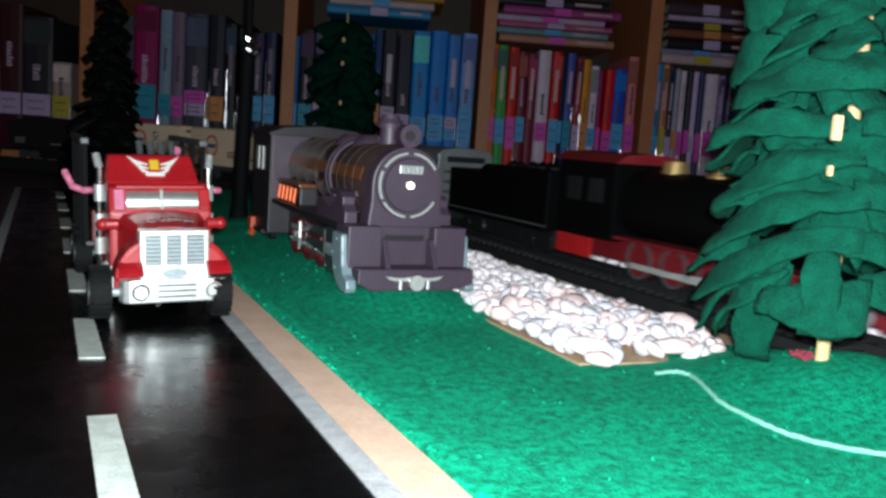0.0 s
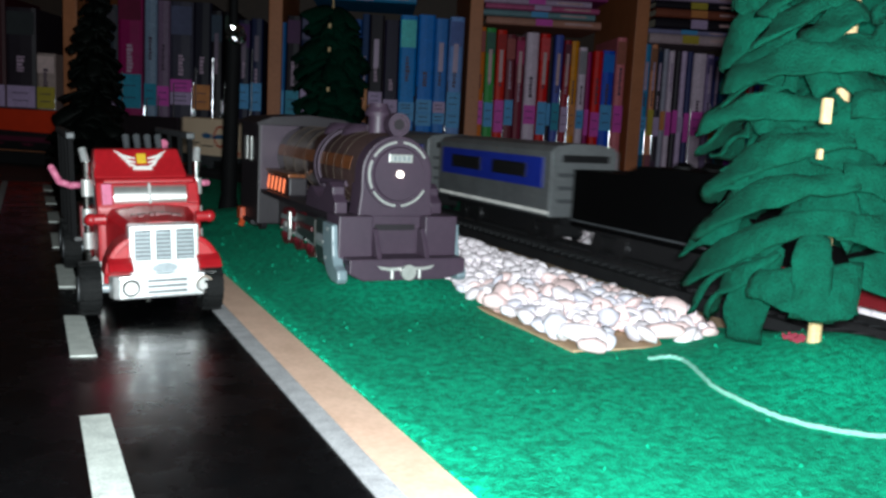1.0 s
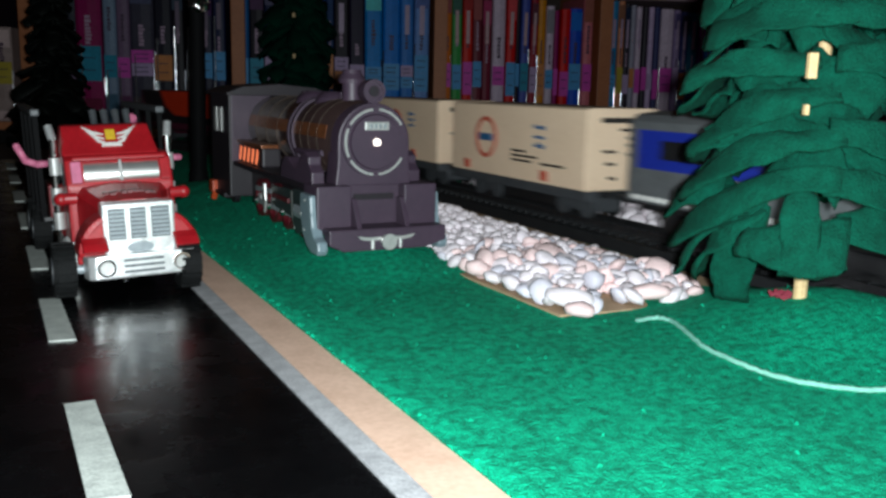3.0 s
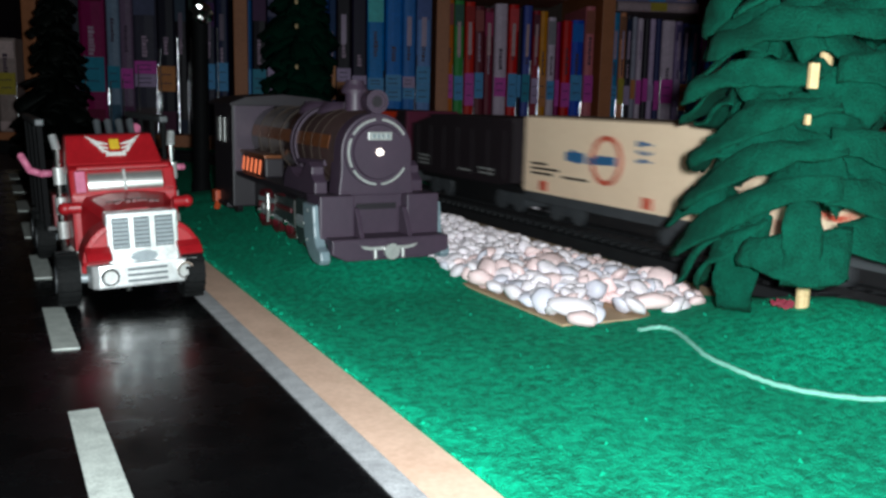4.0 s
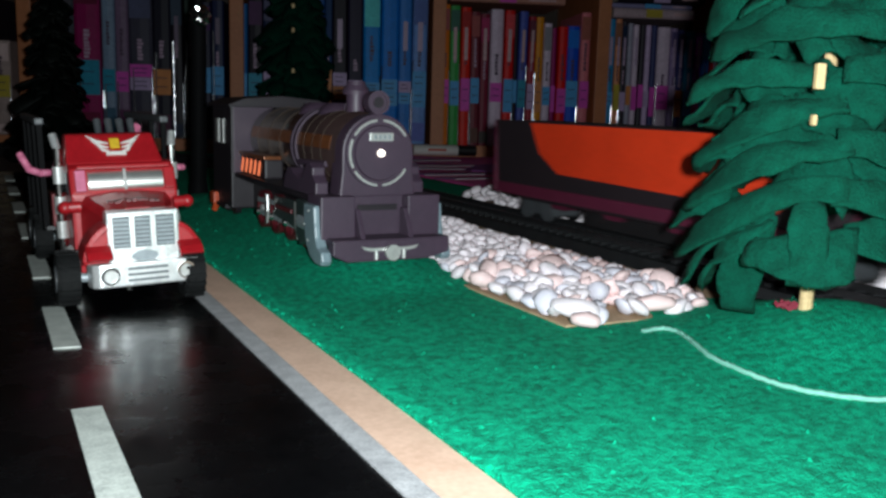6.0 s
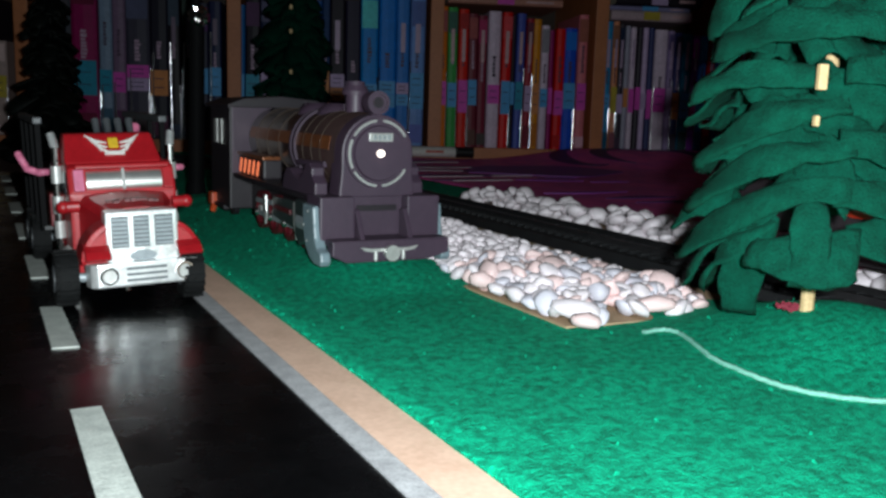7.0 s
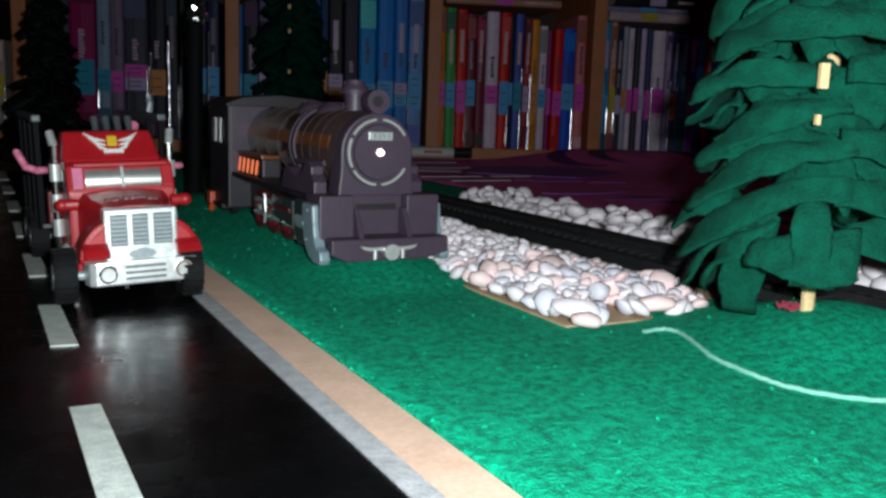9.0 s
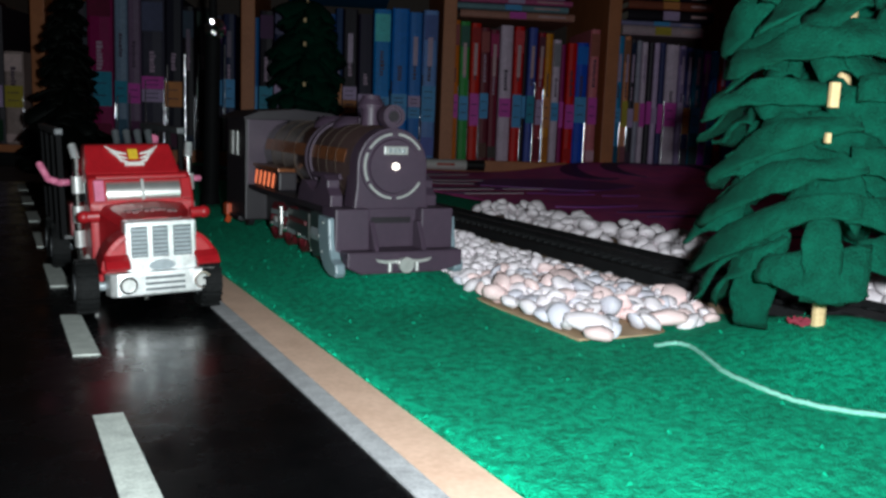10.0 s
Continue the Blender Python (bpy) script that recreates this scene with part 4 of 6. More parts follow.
def steam_engine(length):
    c = thing("steam_engine", "black toy steam engine with red wheels, silver rods and gold domes", "train engine", group="moving train")
    h = length / 2
    window_dim = material("cab_glass", (0.012, 0.013, 0.014), 0.2, scale=60)
    red_bright = material("engine_red", (0.42, 0.012, 0.014), 0.4, scale=90)
    gold = material("gold_dome", (0.75, 0.5, 0.2), 0.3, 0.8, scale=90)
    part("boiler", tubed((-h + 0.05, 0, 0.0465), (h - 0.012, 0, 0.0465), 0.0165, seg=32), engine_black, c, smooth=False)
    part("smokebox", tubed((h - 0.045, 0, 0.0465), (h - 0.009, 0, 0.0465), 0.0172, seg=32), engine_black, c)
    part("chimney", tubed((h - 0.027, 0, 0.057), (h - 0.027, 0, 0.072), 0.0045, 0.0075, seg=20), engine_black, c)
    for x in (h - 0.1095, h - 0.141):
        d = part("dome", tubed((x, 0, 0.0622), (x, 0, 0.0682), 0.0064, 0.0052, seg=20), gold, c, "shiny gold dome")
    cab = part("cab", boxed(-h, -h + 0.05, -0.0190, 0.0190, 0.027, 0.0655, bevel=0.0006), engine_black, c)
    part("cab_roof", prism(bmesh.new(), [(-0.0215, 0.0655), (0.0215, 0.0655), (0.015, 0.0695), (0, 0.071), (-0.015, 0.0695)], -h - 0.004, -h + 0.053, axis="x"), red_plastic, c, "dull red cab roof")
    for y in (-1, 1):
        for x in (-h + 0.014, -h + 0.034):
            part("cab_window", boxed(x - 0.006, x + 0.006, min(y * 0.0189, y * 0.0194), max(y * 0.0189, y * 0.0194), 0.045, 0.057), window_dim, cab)
        part("lower_panel", boxed(-h + 0.002, -h + 0.034, min(y * 0.0185, y * 0.0196), max(y * 0.0185, y * 0.0196), 0.0165, 0.0265), red_bright, c, "red panel below the cab")
        part("running_board", boxed(-h + 0.05, h - 0.012, min(y * 0.009, y * 0.0175), max(y * 0.009, y * 0.0175), 0.0285, 0.0302, bevel=0.0003), red_plastic, c, "red running board")
        for i in range(4):
            x = -h + 0.063 + i * 0.026
            w = part("wheel", tubed((x, y * 0.0075, RAIL_Z + 0.0095), (x, y * 0.0105, RAIL_Z + 0.0095), 0.0095, seg=24), red_plastic, c, "red driving wheel")
            part("tyre", ring(bmesh.new(), (x, y * 0.0106, RAIL_Z + 0.0095), "y", 0.0088, 0.0014, deep=0.001), truck_grey, w)
        part("side_rod", boxed(-h + 0.058, -h + 0.146, min(y * 0.0112, y * 0.0125), max(y * 0.0112, y * 0.0125), RAIL_Z + 0.005, RAIL_Z + 0.0078, bevel=0.0003), silver, c, "silver side rod")
        part("main_rod", prism(bmesh.new(), [(-h + 0.085, 0.0155), (h - 0.035, 0.0205), (h - 0.035, 0.0235), (-h + 0.085, 0.018)], min(y * 0.0128, y * 0.014), max(y * 0.0128, y * 0.014), axis="y"), silver, c, "silver main rod")
        part("cylinder", tubed((h - 0.045, y * 0.0135, 0.0215), (h - 0.018, y * 0.0135, 0.0215), 0.0062, seg=20), steel_grey, c)
    part("frame", boxed(-h + 0.01, h - 0.006, -0.007, 0.007, 0.0165, 0.0285), red_plastic, c)
    part("buffer_beam", boxed(h - 0.008, h - 0.003, -0.017, 0.017, 0.017, 0.0265, bevel=0.0004), red_plastic, c)
    part("cow_catcher", prism(bmesh.new(), [(h - 0.005, 0.012), (h + 0.014, 0.0125), (h - 0.002, 0.024), (h - 0.005, 0.024)], -0.013, 0.013, axis="y"), red_plastic, c)
    part("headlamp", tubed((h - 0.012, 0, 0.062), (h - 0.004, 0, 0.062), 0.004, seg=16), gold, c)
    return c


# front of each car behind the first coach's front, and length
CARS = []


def train():
    for make, front, length in ((lambda n: steam_engine(n), 0.372, 0.212), (lambda n: tender(n), 0.147, 0.130), (lambda n: coach(n), 0.0, 0.142), (lambda n: coach(n), -0.165, 0.142),
                                (lambda n: boxcar(n, False), -0.339, 0.136), (lambda n: boxcar(n, True), -0.496, 0.136), (lambda n: gondola(n), -0.643, 0.131), (lambda n: hopper(n), -0.801, 0.235)):
        CARS.append((make(length), front - length / 2))


def motions():
    times = [i * 0.25 for i in range(41)]
    for car, back in CARS:
        walk(car, [(t, track_pose(along_at(t) + back)) for t in times])


# ---- the red toy truck on the road ----
def bulged(y0, y1, h, m):
    """A pane that bulges forward between its lower and upper edge."""
    bm = bmesh.new()
    prof = [(-0.0004, h), (-0.0004, -h)] + [(0.0019 * math.cos(a), h * math.sin(a)) for a in (radians(-80 + 16 * i) for i in range(11))]
    prism(bm, prof, y0, y1, axis="y")
    bmesh.ops.recalc_face_normals(bm, faces=bm.faces)
    bmesh.ops.transform(bm, matrix=m, verts=bm.verts)
    return bm


def toy_truck():
    m = Matrix.Translation((-0.0685, 0.3655, 0.0)) @ pose(0, 0, 0, 0, 0, HEADING + 1.0)
    t = thing("toy_truck", "red toy truck with chrome grille and stacks on the road", "toy truck", m)
    # bumper with lamps and slots
    b = part("bumper", prism(bmesh.new(), [(-0.006, -0.019), (-0.0012, -0.0178), (0.0, -0.0155), (0.0, 0.0162), (-0.0012, 0.0186), (-0.006, 0.0196)], 0.0070, 0.0152, axis="z", bevel=0.0007), chrome_worn, t, "chrome front bumper")
    for y in (-0.0122, 0.0128):
        part("headlamp", tubed((-0.001, y, 0.0112), (0.0010, y, 0.0112), 0.0024, 0.002, seg=20), silver, b, "round pale headlamp")
        part("lamp_ring", ring(bmesh.new(), (0.0006, y, 0.0112), "x", 0.0027, 0.0007), chrome, b)
    # raised bars, with the slots' shade in their colour
    for z in (0.0088, 0.0108, 0.0128):
        part("bumper_slot_shade", boxed(-0.0006, 0.0004, -0.0065, 0.0068, z, z + 0.0008), recess_shade_grey, b)
    part("tow_pin", tubed((-0.002, -0.006, 0.0055), (-0.002, -0.006, 0.0075), 0.001, seg=12), chrome, t)
    # grille with slats in three columns
    g = part("grille", boxed(-0.013, -0.0045, -0.0119, 0.0124, 0.0140, 0.0322, bevel=0.0009), chrome_worn, t, "bright chrome radiator grille")
    # raised panels, dark in colour to give the recesses their shade
    for y0, y1 in ((-0.0100, -0.0045), (-0.0028, 0.0024), (0.0042, 0.0104)):
        part("grille_recess_shade", boxed(-0.0051, -0.0041, y0, y1, 0.0198, 0.0306), recess_shade_grey, g)
        for i in range(7):
            z = 0.0204 + i * 0.00145
            part("grille_slat", boxed(-0.0044, -0.0036, y0 + 0.0003, y1 - 0.0003, z, z + 0.0007), steel_grey, g)
    part("badge", prism(bmesh.new(), [(0.0045 * math.cos(k * 0.524), 0.0168 + 0.0019 * math.sin(k * 0.524)) for k in range(12)], -0.0047, -0.0036, axis="x"), steel_grey, g)
    # bonnet, cab and fairing
    bm = bmesh.new()
    sec = [(-0.0125, 0.0112, 0.0135, 0.0325), (-0.02, 0.0125, 0.0135, 0.0338), (-0.028, 0.0142, 0.0135, 0.0347), (-0.037, 0.0165, 0.0135, 0.036)]
    loops = []
    for x, w, z0, z1 in sec:
        loops.append([bm.verts.new(q) for q in ((x, -w, z0), (x, w, z0), (x, w, z1 - 0.004), (x, w * 0.86, z1 - 0.0012), (x, w * 0.3, z1), (x, -w * 0.3, z1), (x, -w * 0.86, z1 - 0.0012), (x, -w, z1 - 0.004))])
    for c0, c1 in zip(loops, loops[1:]):
        for k in range(8):
            bm.faces.new((c0[k], c0[(k + 1) % 8], c1[(k + 1) % 8], c1[k]))
    bm.faces.new(loops[0])
    bm.faces.new(loops[-1][::-1])
    bmesh.ops.recalc_face_normals(bm, faces=bm.faces)
    part("bonnet", bm, red_paint, t, smooth=False)
    for k in range(9):
        rng = random.Random(k)
        y = -0.0085 + k * 0.002
        x = -0.019 - rng.uniform(0, 0.003)
        part("bonnet_mark", boxed(x - rng.uniform(0.003, 0.006), x, y, y + rng.uniform(0.0012, 0.0021), 0.0334, 0.0348 - 0.00022 * abs(k - 4)), worn_mark, t, "worn grey mark on the bonnet")
    for y in (-1, 1):
        fen = [(-0.0085 + 0.0135 * math.cos(radians(40 + i * 16)), 0.0098 + 0.0118 * math.sin(radians(40 + i * 16))) for i in range(10)]
        inner = [(-0.0085 + 0.0112 * math.cos(radians(40 + i * 16)), 0.0098 + 0.0102 * math.sin(radians(40 + i * 16))) for i in range(9, -1, -1)]
        part("front_wing", prism(bmesh.new(), fen + inner, min(y * 0.011, y * 0.0192), max(y * 0.011, y * 0.0192), axis="y", bevel=0.0006), red_paint, t)
        part("wing_face", prism(bmesh.new(), [(y * 0.0105, 0.0145)] + [(y * (0.0105 + 0.0098 * math.sin(radians(i * 10)) ** 1.2), 0.0145 + 0.0138 * math.cos(radians(i * 10))) for i in range(10)], -0.0190, -0.0046, axis="x", bevel=0.0016), red_paint, t)
        k = part("side_knob", tubed((-0.034, y * 0.0165, 0.0312), (-0.034, y * 0.0212, 0.0312), 0.0022, 0.002, seg=16), red_paint, t, "red side lamp stub")
        ball = bmesh.new()
        bmesh.ops.create_uvsphere(ball, u_segments=14, v_segments=8, radius=0.0024, matrix=Matrix.Translation((-0.034, y * 0.0218, 0.0312)))
        part("lamp_bulb", ball, red_paint, k, smooth=True)
        s_ = part("exhaust_pipe", tubed((-0.056, y * 0.0212, 0.010), (-0.056, y * 0.0212, 0.0515), 0.0016, seg=16), chrome, t, "tall chrome exhaust pipe")
        part("pipe_tip", tubed((-0.056, y * 0.0212, 0.0512), (-0.0585, y * 0.0222, 0.0565), 0.0016, 0.0015, seg=16), chrome_worn, s_)
        for z in (0.017, 0.0265, 0.038):
            part("pipe_collar", tubed((-0.056, y * 0.0212, z), (-0.056, y * 0.0212, z + 0.0065), 0.0021, seg=16), silver, s_)
        part("step_tank", tubed((-0.036, y * 0.0178, 0.0105), (-0.052, y * 0.0178, 0.0105), 0.0044, seg=20), silver if y < 0 else steel_grey, t, "round silver tank")
    cab = part("cab", prism(bmesh.new(), [(-0.0368, 0.0135), (-0.0368, 0.0352), (-0.0405, 0.0445), (-0.0445, 0.0462), (-0.064, 0.0462), (-0.064, 0.0135)], -0.0192, 0.0190, axis="y", bevel=0.0012), red_paint, t)
    tilt = Matrix.Translation((-0.0385, 0, 0.0399)) @ pose(0, 0, 0, 0, -21, 0)
    for y0, y1 in ((-0.0130, -0.0005), (0.0005, 0.0138)):
        part("windscreen", bulged(y0, y1, 0.0036, tilt), screen_silver, cab, "bright silver windscreen pane")
    for y in (-0.0155, 0.0162):
        part("door_pillar", boxed(-0.0006, 0.0014, y - 0.0018, y + 0.0018, -0.004, 0.004, bevel=0.0003, m=tilt), pink_plastic if y < 0 else red_paint, cab)
    part("screen_divider", boxed(-0.0002, 0.0017, -0.0005, 0.0005, -0.004, 0.004, m=tilt), silver, cab)
    part("screen_brow", boxed(-0.0008, 0.0022, -0.0165, 0.0168, 0.0042, 0.0056, bevel=0.0004, m=tilt), red_paint, cab)
    for y in (-0.0193, 0.0191):
        part("side_window", boxed(-0.056, -0.045, y - 0.0004, y + 0.0004, 0.0345, 0.0428), glass_dark, cab)
    fair = bmesh.new()
    q = [(-0.043, -0.0195, 0.0458), (-0.043, 0.0155, 0.0458), (-0.064, 0.0155, 0.0458), (-0.064, -0.0195, 0.0458),
         (-0.0535, -0.0182, 0.0566), (-0.0535, 0.0135, 0.0566), (-0.064, 0.0135, 0.0566), (-0.064, -0.0182, 0.0566)]
    vs = [fair.verts.new(c) for c in q]
    for fc in ((3, 2, 1, 0), (4, 5, 6, 7), (0, 1, 5, 4), (1, 2, 6, 5), (2, 3, 7, 6), (3, 0, 4, 7)):
        fair.faces.new([vs[i] for i in fc])
    bmesh.ops.recalc_face_normals(fair, faces=fair.faces)
    bmesh.ops.bevel(fair, geom=fair.edges[:], offset=0.0011, segments=2, affect="EDGES", profile=0.6)
    roof = part("roof_fairing", fair, red_paint, t, "red roof fairing with a white winged emblem")
    slope = Matrix.Translation((-0.0483, -0.0012, 0.0512)) @ pose(0, 0, 0, 0, -44.2, 0)
    part("emblem_shield", boxed(0.0002, 0.001, -0.0018, 0.0018, -0.0004, 0.0044, bevel=0.0003, m=slope), yellow_paint, roof, "yellow shield")
    for y in (-1, 1):
        for l, z in ((0.0076, 0.003), (0.0062, 0.0009), (0.0046, -0.001)):
            bm = bmesh.new()
            prism(bm, [(y * 0.0023, z - 0.0009), (y * (0.0023 + l * 0.55), z - 0.0006), (y * (0.0023 + l), z + 0.0032), (y * (0.0023 + l * 0.5), z + 0.0006)], 0.0002, 0.0009, axis="x")
            bmesh.ops.transform(bm, matrix=slope, verts=bm.verts)
            part("emblem_feather", bm, white_paint, roof)
    part("emblem_ribbon", boxed(0.0002, 0.0009, -0.0036, 0.0036, -0.0036, -0.0022, m=slope), white_paint, roof)
    for i in range(4):
        y = -0.005 + i * 0.0042
        part("roof_horn", tubed((-0.062, y, 0.0562), (-0.066, y, 0.0612), 0.0012, 0.0015, seg=12), truck_grey, t)
    part("pink_stub", tubed((-0.07, 0.0098, 0.0545), (-0.066, 0.0098, 0.0585), 0.0024, 0.002, seg=14), pink_plastic, t, "pink plastic stub")
    # frame, load rack and wheels
    part("chassis", boxed(-0.165, -0.006, -0.0100, 0.0100, 0.0065, 0.014, bevel=0.0008), black_plastic, t)
    rack = part("load_rack", boxed(-0.165, -0.07, -0.019, 0.019, 0.014, 0.025, bevel=0.0008), black_plastic, t, "dark load bed behind the cab")
    for y in (-0.0255, 0.022):
        for x in (-0.074, -0.1, -0.13, -0.16):
            part("rack_post", boxed(x - 0.0012, x + 0.0012, y - 0.001, y + 0.001, 0.018, 0.0605), matte_black, rack)
        part("rack_rail", boxed(-0.164, -0.071, y - 0.0017, y + 0.0017, 0.0598, 0.0625, bevel=0.0006), truck_grey, rack, "grey-green top rail")
    part("rack_floor", boxed(-0.164, -0.072, -0.0255, 0.022, 0.018, 0.0195), black_plastic, rack)
    for pts in ([(-0.07, -0.0225, 0.0412), (-0.069, -0.0265, 0.0412), (-0.069, -0.0305, 0.0428), (-0.069, -0.0332, 0.0485)], [(-0.07, 0.021, 0.0412), (-0.07, 0.025, 0.0412), (-0.07, 0.0282, 0.0412)]):
        bm = bmesh.new()
        for c0, c1 in zip(pts, pts[1:]):
            tube(bm, c0, c1, 0.0014, seg=12)
            bmesh.ops.create_uvsphere(bm, u_segments=12, v_segments=6, radius=0.0014, matrix=Matrix.Translation(c1))
        part("pink_hook", bm, pink_plastic, t, "bent pink plastic arm", smooth=True)
    part("red_side_box", boxed(-0.075, -0.066, -0.0235, -0.0195, 0.02, 0.033, bevel=0.0006), red_plastic, t)
    for x in (-0.0078, -0.105, -0.133):
        for y in (-0.0232, 0.0180):
            w = bmesh.new()
            tube(w, (x, y - 0.0036, 0.0096), (x, y + 0.0036, 0.0096), 0.0094, seg=28)
            bmesh.ops.bevel(w, geom=[e for e in w.edges if abs(e.verts[0].co.y - e.verts[1].co.y) < 1e-6], offset=0.0011, segments=2, affect="EDGES")
            o = part("wheel", w, tyre, t, "black rubber tyre")
            part("hub", tubed((x, y - 0.0039, 0.0096), (x, y + 0.0039, 0.0096), 0.0046, seg=20), truck_grey, o)
            for i in range(20):
                a = radians(i * 18)
                c = Vector((x + 0.0094 * math.cos(a), y, 0.0096 + 0.0094 * math.sin(a)))
                if c.z > 0.0012:
                    part("tread", boxed(-0.0004, 0.0004, -0.0034, 0.0034, -0.0005, 0.0005, m=Matrix.Translation(c) @ Matrix.Rotation(-a, 4, "Y")), tyre, o)
        part("axle", tubed((x, -0.021, 0.0096), (x, 0.018, 0.0096), 0.0016, seg=12), steel_grey, t)
    # the body leans a little on its wheels
    for p in t.children:
        if p.name.split(".")[0] not in ("wheel", "axle"):
            p.matrix_basis = pose(0, 0.0022, 0.0002, 2.0, 0, 0)
    return t


# ---- the parked toy steam engine on the felt ----
wheel_maroon = material("wheel_maroon", (0.1, 0.008, 0.013), 0.45, scale=90)


def parked_engine():
    z0 = 0.0088
    m = Matrix.Translation((0.0143, 0.418, 0.0)) @ pose(0, 0, 0, 0, 0, HEADING)
    t = thing("toy_locomotive", "plum-grey plastic toy steam locomotive parked on green felt", "toy locomotive", m)
    zc = 0.0513
    # boiler with bands
    r = 0.0163
    part("boiler", tubed((-0.136, 0, zc), (-0.01, 0, zc), r, seg=56), boiler_glossy, t, "glossy dark brown boiler", smooth=True)
    for x, w, d, mat in ((-0.0255, 0.0006, 0.0003, plum_dark), (-0.0365, 0.0006, 0.0003, plum_dark), (-0.0475, 0.0006, 0.0003, plum_dark), (-0.058, 0.0030, 0.0011, plastic_plum), (-0.0635, 0.0016, 0.0009, plastic_plum), (-0.083, 0.0006, 0.0003, plum_dark), (-0.102, 0.0006, 0.0003, plum_dark), (-0.12, 0.0006, 0.0003, plum_dark)):
        part("boiler_band", ring(bmesh.new(), (x, 0, zc), "x", r, d * 2, deep=w, seg=56), brass_line if mat is plum_dark else mat, t)
    # flush coloured arcs stand in for the bronze reflection on the boiler's sides
    for a0, a1 in ((158, 178), (2, 22)):
        for x0, x1 in ((-0.0565, -0.0145), (-0.133, -0.0645)):
            part("boiler_reflection_strip", ring(bmesh.new(), ((x0 + x1) / 2, 0, zc), "x", r, 0.0004, a0, a1, seg=72, deep=x1 - x0), copper_lid_sheen, t, "bronze reflection painted as a strip along the boiler")
    # smokebox front
    def arch(w, z_low, z_mid, n=20):
        return [(-0.0166, z_low), (-0.0164, z_low + 0.003), (-w - 0.0004, z_low + 0.0062), (-w, z_low + 0.0098)] + [(-w * math.cos(math.pi * i / n), z_mid + w * math.sin(math.pi * i / n)) for i in range(n + 1)] + [(w, z_low + 0.0098), (w + 0.0004, z_low + 0.0062), (0.0164, z_low + 0.003), (0.0166, z_low)]
    part("smokebox", prism(bmesh.new(), arch(0.0156, 0.0335, zc), -0.0135, -0.0012, axis="x", bevel=0.0007), plastic_plum, t)
    disc = part("smokebox_door", tubed((-0.003, 0, zc), (0.0, 0, zc), 0.0146, 0.0143, seg=56), plastic_plum, t, "round plum smokebox door")
    part("door_dish", tubed((-0.001, 0, zc), (0.0012, 0, zc), 0.0118, 0.0108, seg=56), plastic_plum, disc)
    for a0, a1 in ((32, 84), (97, 148), (156, 207), (214, 265), (276, 330)):
        part("silver_arc", ring(bmesh.new(), (0.0003, 0, zc), "x", 0.0131, 0.0009, a0, a1, seg=60, deep=0.0009), silver, disc, "silver arc")
    plate = part("number_plate", boxed(0.0008, 0.002, -0.0052, 0.0052, zc + 0.0048, zc + 0.0082, bevel=0.0003), silver, disc, "silver plate with small dark bars")
    for i in range(4):
        part("plate_bar", boxed(0.002, 0.0023, -0.0034 + i * 0.002, -0.0022 + i * 0.002, zc + 0.0056, zc + 0.0074), steel_grey, plate)
    part("headlamp", tubed((0.0008, 0, zc), (0.0024, 0, zc), 0.0016, 0.0014, seg=24), white_glow, disc, "glowing white headlamp")
    # chimney, bell ring and domes
    bm = bmesh.new()
    for a, b_, r0, r1 in ((0.064, 0.0665, 0.0062, 0.0045), (0.0665, 0.0755, 0.0043, 0.0041), (0.0755, 0.0772, 0.0055, 0.0058), (0.0772, 0.0795, 0.0058, 0.0045), (0.0795, 0.0812, 0.0042, 0.0038)):
        tube(bm, (-0.0265, 0, a - 0.001), (-0.0265, 0, b_ - 0.001), r0, r1, seg=28)
    part("chimney", bm, plastic_plum, t, smooth=False)
    lamp = part("top_lamp", tubed((-0.0075, 0, 0.0715), (-0.002, 0, 0.0715), 0.0047, seg=28), plastic_plum, t)
    part("lamp_rim", ring(bmesh.new(), (-0.0018, 0, 0.0715), "x", 0.0041, 0.0013, deep=0.0012), plastic_plum, lamp)
    part("lamp_hole", tubed((-0.0022, 0, 0.0715), (-0.0014, 0, 0.0715), 0.0022, seg=20), plum_dark, lamp)
    part("lamp_foot", boxed(-0.0068, -0.003, -0.002, 0.002, 0.064, 0.068), plastic_plum, lamp)
    for x, rr, h in ((-0.049, 0.0088, 0.0075), (-0.074, 0.0092, 0.0075)):
        bm = bmesh.new()
        for i in range(5):
            a, b_ = i / 5, (i + 1) / 5
            tube(bm, (x, 0, 0.0632 + h * a), (x, 0, 0.0632 + h * b_), rr * (1 - 0.5 * a ** 3), rr * (1 - 0.5 * b_ ** 3), seg=28)
        part("dome", bm, plastic_plum, t)
    for x in (-0.0385, -0.0615, -0.09):
        part("safety_valve", tubed((x, 0, 0.0645), (x, 0, 0.0705), 0.0014, 0.001, seg=12), plastic_plum, t)
    # running boards, steps and the front frame
    for y in (-1, 1):
        ya, yb = min(y * 0.0115, y * 0.0245), max(y * 0.0115, y * 0.0245)
        part("running_board", boxed(-0.137, -0.012, ya, yb, 0.0305, 0.033, bevel=0.0004), plum_dark, t)
        part("side_tank", boxed(-0.136, -0.09, min(y * 0.012, y * 0.0215), max(y * 0.012, y * 0.0215), 0.033, 0.0425, bevel=0.001), plum_dark, t)
        part("tank_lid", boxed(-0.137, -0.088, min(y * 0.0125, y * 0.0225), max(y * 0.0125, y * 0.0225), 0.0425, 0.0443, bevel=0.0005), copper_lid_sheen, t, "orange-brown tank lid")
        for i in range(5):
            x = -0.1305 + i * 0.0078
